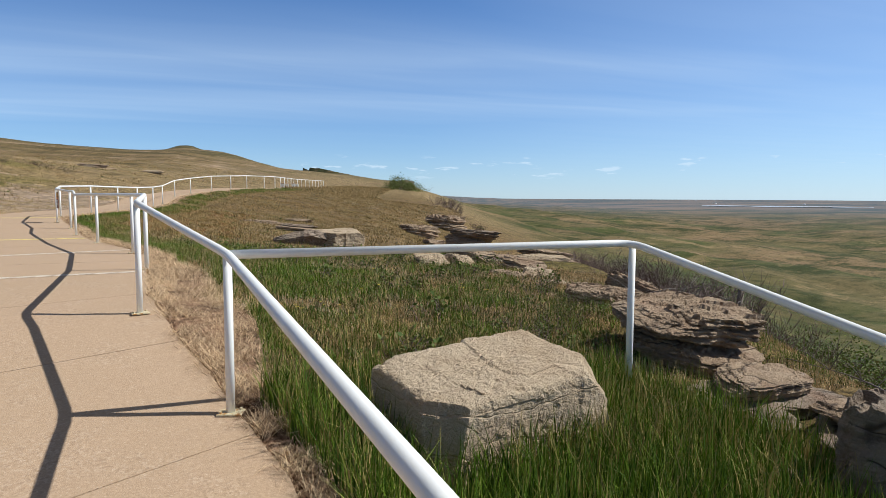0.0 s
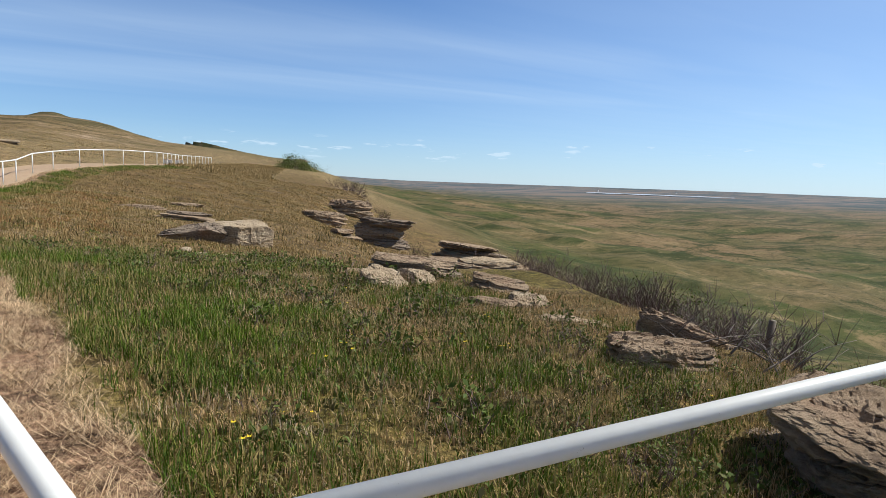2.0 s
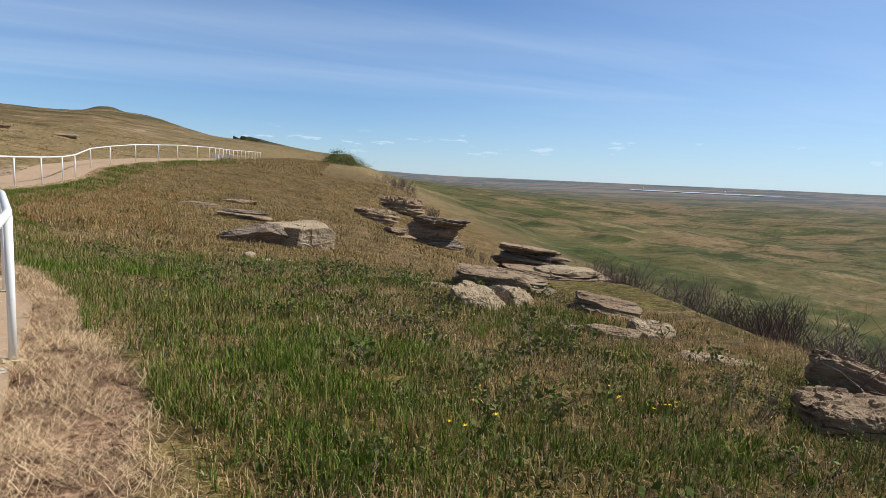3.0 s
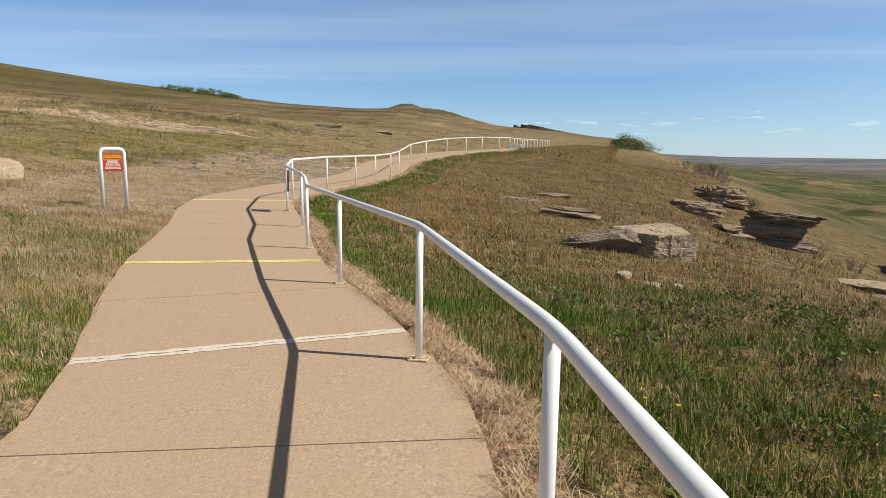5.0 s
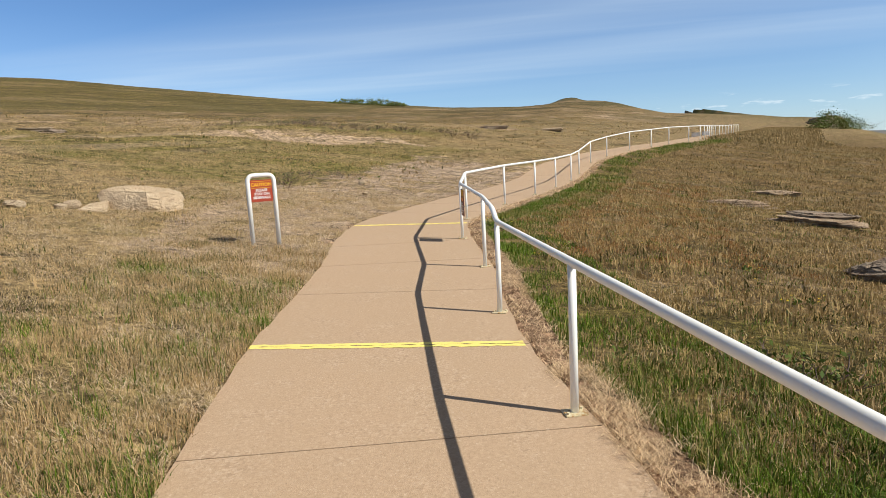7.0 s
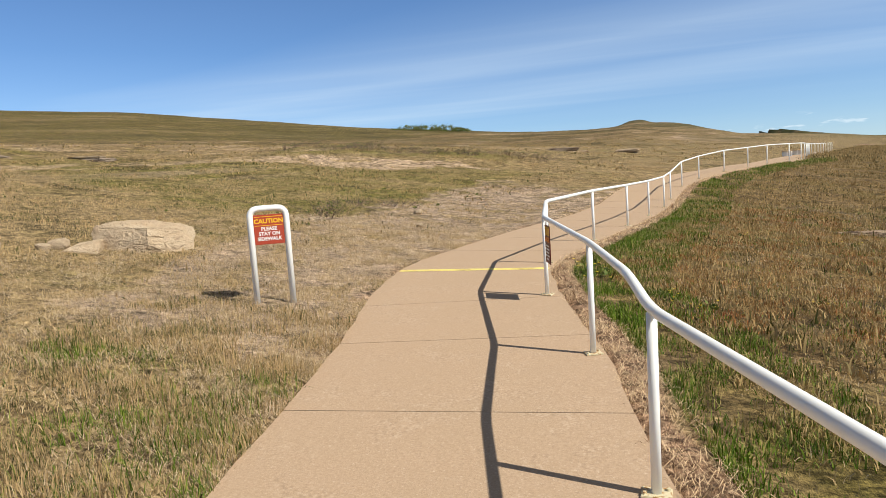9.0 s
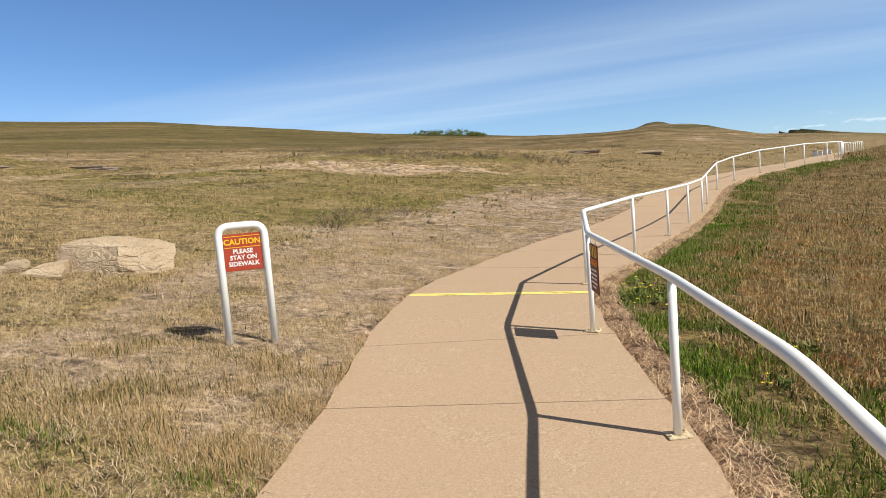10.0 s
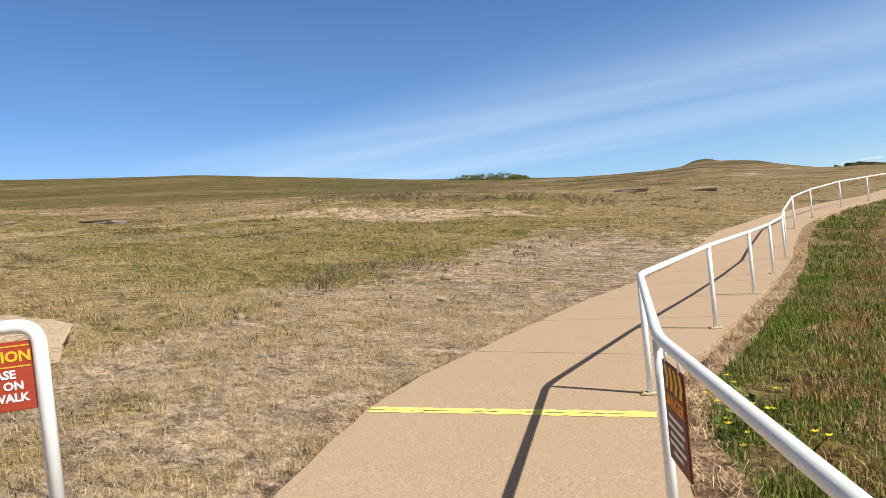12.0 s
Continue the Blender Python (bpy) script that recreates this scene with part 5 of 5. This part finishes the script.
def tufts(name, count, per, y0, y1, d0, d1, side, low, high, width, mat, label, seed, power=1.0, wide=0.09):
    """Bunches of blades that lean out of one root."""
    cx, cy = scatter(count, y0, y1, d0, d1, side, seed, 0.5, 2.5, power)
    rng = np.random.RandomState(seed + 5)
    grow = rng.uniform(0.5, 1.4, len(cx))
    xs = np.repeat(cx, per) + rng.normal(0, wide, len(cx) * per) * np.repeat(grow, per)
    ys = np.repeat(cy, per) + rng.normal(0, wide, len(cx) * per) * np.repeat(grow, per)
    return blades(name, xs, ys, low, high, width, 0.7, mat, label, seed)


tufts("bunch_grass", 2600, 11, 15, 60, 1.5, 17, 1, 0.08, 0.24, 0.022, GRASS_BROWN, "brown and olive bunch grass on the brow", 31, 0.9, 0.12)
tufts("bunch_grass", 2200, 11, 55, 140, -1, 22, 1, 0.15, 0.4, 0.06, GRASS_BROWN, "brown and olive bunch grass on the brow", 32, 1.0, 0.25)
tufts("bunch_grass", 3000, 13, 8, 34, 0.3, 14, -1, 0.05, 0.15, 0.006, GRASS_DRY, "tan bunch grass on the dry slope", 33, 1.2, 0.06)
tufts("bunch_grass", 1500, 11, 10, 60, 2, 26, -1, 0.06, 0.17, 0.02, GRASS_MIXED, "olive bunch grass on the dry slope", 34, 0.9, 0.16)
tufts("bunch_grass", 2600, 10, 34, 130, 3, 70, -1, 0.08, 0.2, 0.05, GRASS_BROWN, "brown and olive bunch grass on the hill", 35, 1.0, 0.3)
tufts("green_clump", 1100, 26, 3.2, 15, 0.45, 5.5, 1, 0.08, 0.22, 0.006, GRASS_GREEN, "lush green grass clumps in the meadow", 41, 1.3, 0.07)
tufts("green_clump", 330, 30, 10.3, 17, 0.0, 2.4, -1, 0.06, 0.18, 0.006, GRASS_GREEN, "green grass clumps along the edge of the walk", 43, 1.5, 0.09)
tufts("green_clump", 1000, 14, 15, 36, 0.9, 8.0, 1, 0.04, 0.13, 0.008, GRASS_GREEN, "green grass clumps in the brown brow", 44, 1.2, 0.12)
tufts("dry_clump", 900, 14, 15, 36, 0.8, 8.0, 1, 0.04, 0.10, 0.006, PALE_STRAW, "dead pale grass clumps in the brown brow", 45, 1.0, 0.14)
tufts("dry_clump", 700, 22, 3.2, 15, 0.6, 6.0, 1, 0.05, 0.14, 0.004, PALE_STRAW, "dead pale grass clumps in the meadow", 42, 1.0, 0.10)
blades("tall_grass", *scatter(52000, -2.2, 3.4, 0.22, 2.95, 1, 11, 0.25, 1.1), 0.20, 0.46, 0.0085, 0.32, GRASS_GREEN, "tall lush green grass round the boulder", 11)
blades("verge_grass", *scatter(27000, 3.0, 14, 0.42, 2.6, 1, 12, 1.0, 1.5, 1.4), 0.06, 0.20, 0.006, 0.6, GRASS_GREEN, "lush green verge grass beside the walk", 12)
blades("verge_grass", *scatter(40000, 12, 30, 0.38, 1.7, 1, 24, 0.6, 1.3, 1.5), 0.04, 0.13, 0.008, 0.6, GRASS_GREEN, "lush green verge grass beside the walk", 24)
blades("verge_grass", *scatter(16000, 30, 64, 0.38, 1.8, 1, 13, 0.6, 3, 1.3), 0.06, 0.18, 0.016, 0.42, GRASS_GREEN, "lush green verge grass beside the walk", 13)
blades("meadow_grass", *scatter(125000, 2.8, 15, 0.5, 7.0, 1, 14, 0.45, 0.9), 0.04, 0.12, 0.007, 1.05, GRASS_MIXED, "short green and straw-coloured meadow grass", 14)
blades("meadow_grass", *scatter(65000, 14, 30, 0.9, 9.0, 1, 25, 0.7, 1.5, 1.2), 0.05, 0.13, 0.012, 0.95, GRASS_BROWN, "short brown and olive meadow grass", 25)
blades("meadow_grass", *scatter(40000, 28, 55, 1.5, 14, 1, 15, 0.7, 2.6), 0.05, 0.13, 0.018, 0.6, GRASS_BROWN, "short brown grass on the brow", 15)
blades("straw_litter", *scatter(26000, -3, 14, -0.02, 0.85, 1, 16, 0.6, 0.7, 1.2), 0.09, 0.24, 0.0032, 0.5, STRAW, "flattened dead straw along the edge of the walk", 16, True)
blades("straw_litter", *scatter(14000, 14, 42, -0.02, 0.85, 1, 17, 0.45, 0.9, 1.2), 0.06, 0.18, 0.0045, 0.5, STRAW, "flattened dead straw along the edge of the walk", 17, True)
blades("straw_litter", *scatter(80000, 8, 28, -0.03, 5.5, -1, 18, 0.5, 1.3, 1.3), 0.05, 0.16, 0.0038, 0.5, PALE_STRAW, "flattened dead straw on the dry slope", 18, True)
blades("dry_grass", *scatter(120000, 8, 26, 0.03, 6.5, -1, 19, 0.8, 1.1, 1.3), 0.03, 0.12, 0.0038, 1.1, GRASS_DRY, "short dry tan grass on the slope", 19)
blades("dry_grass", *scatter(34000, 12, 60, 6, 26, -1, 20, 1.2, 3.2), 0.05, 0.13, 0.011, 1.0, GRASS_DRY, "short dry tan grass on the slope", 20)
blades("green_tufts", *scatter(6000, 9.0, 12.4, 0.0, 0.6, -1, 26, 0.9, 0.7, 1.2), 0.04, 0.13, 0.006, 0.7, GRASS_GREEN, "green grass tufts along the edge of the walk", 26)
blades("green_tufts", *scatter(26000, 11.5, 19, 0.0, 2.6, -1, 21, 1.3, 1.1, 1.2), 0.05, 0.17, 0.005, 0.5, GRASS_MIXED, "green grass tufts along the edge of the walk", 21)
blades("green_tufts", *scatter(46000, 14, 48, 0.8, 16, -1, 22, 1.9, 3.4), 0.04, 0.11, 0.012, 0.8, GRASS_MIXED, "green grass tufts on the dry slope", 22)
blades("broad_leaves", *scatter(26000, 3.0, 15, 0.7, 4.6, 1, 27, 0.9, 1.2), 0.04, 0.09, 0.022, 0.9, LEAF, "low broad-leaved green weeds among the grass", 27)
blades("russet_grass", *scatter(34000, 19.0, 34, 0.9, 5.0, 1, 23, 1.2, 1.4), 0.04, 0.13, 0.008, 0.9, RED_GRASS, "russet red grass patches", 23)

# ---- lines on the walk and slabs ----
painted_line(7.75, 7.95, LINE_WHITE, "worn white painted line")
painted_line(10.7, 11.36, LINE_WHITE, "worn white painted line")
painted_line(14.44, 14.54, LINE_YELLOW, "yellow painted line")
painted_line(21.78, 21.67, LINE_YELLOW, "yellow painted line")
build_slabs()
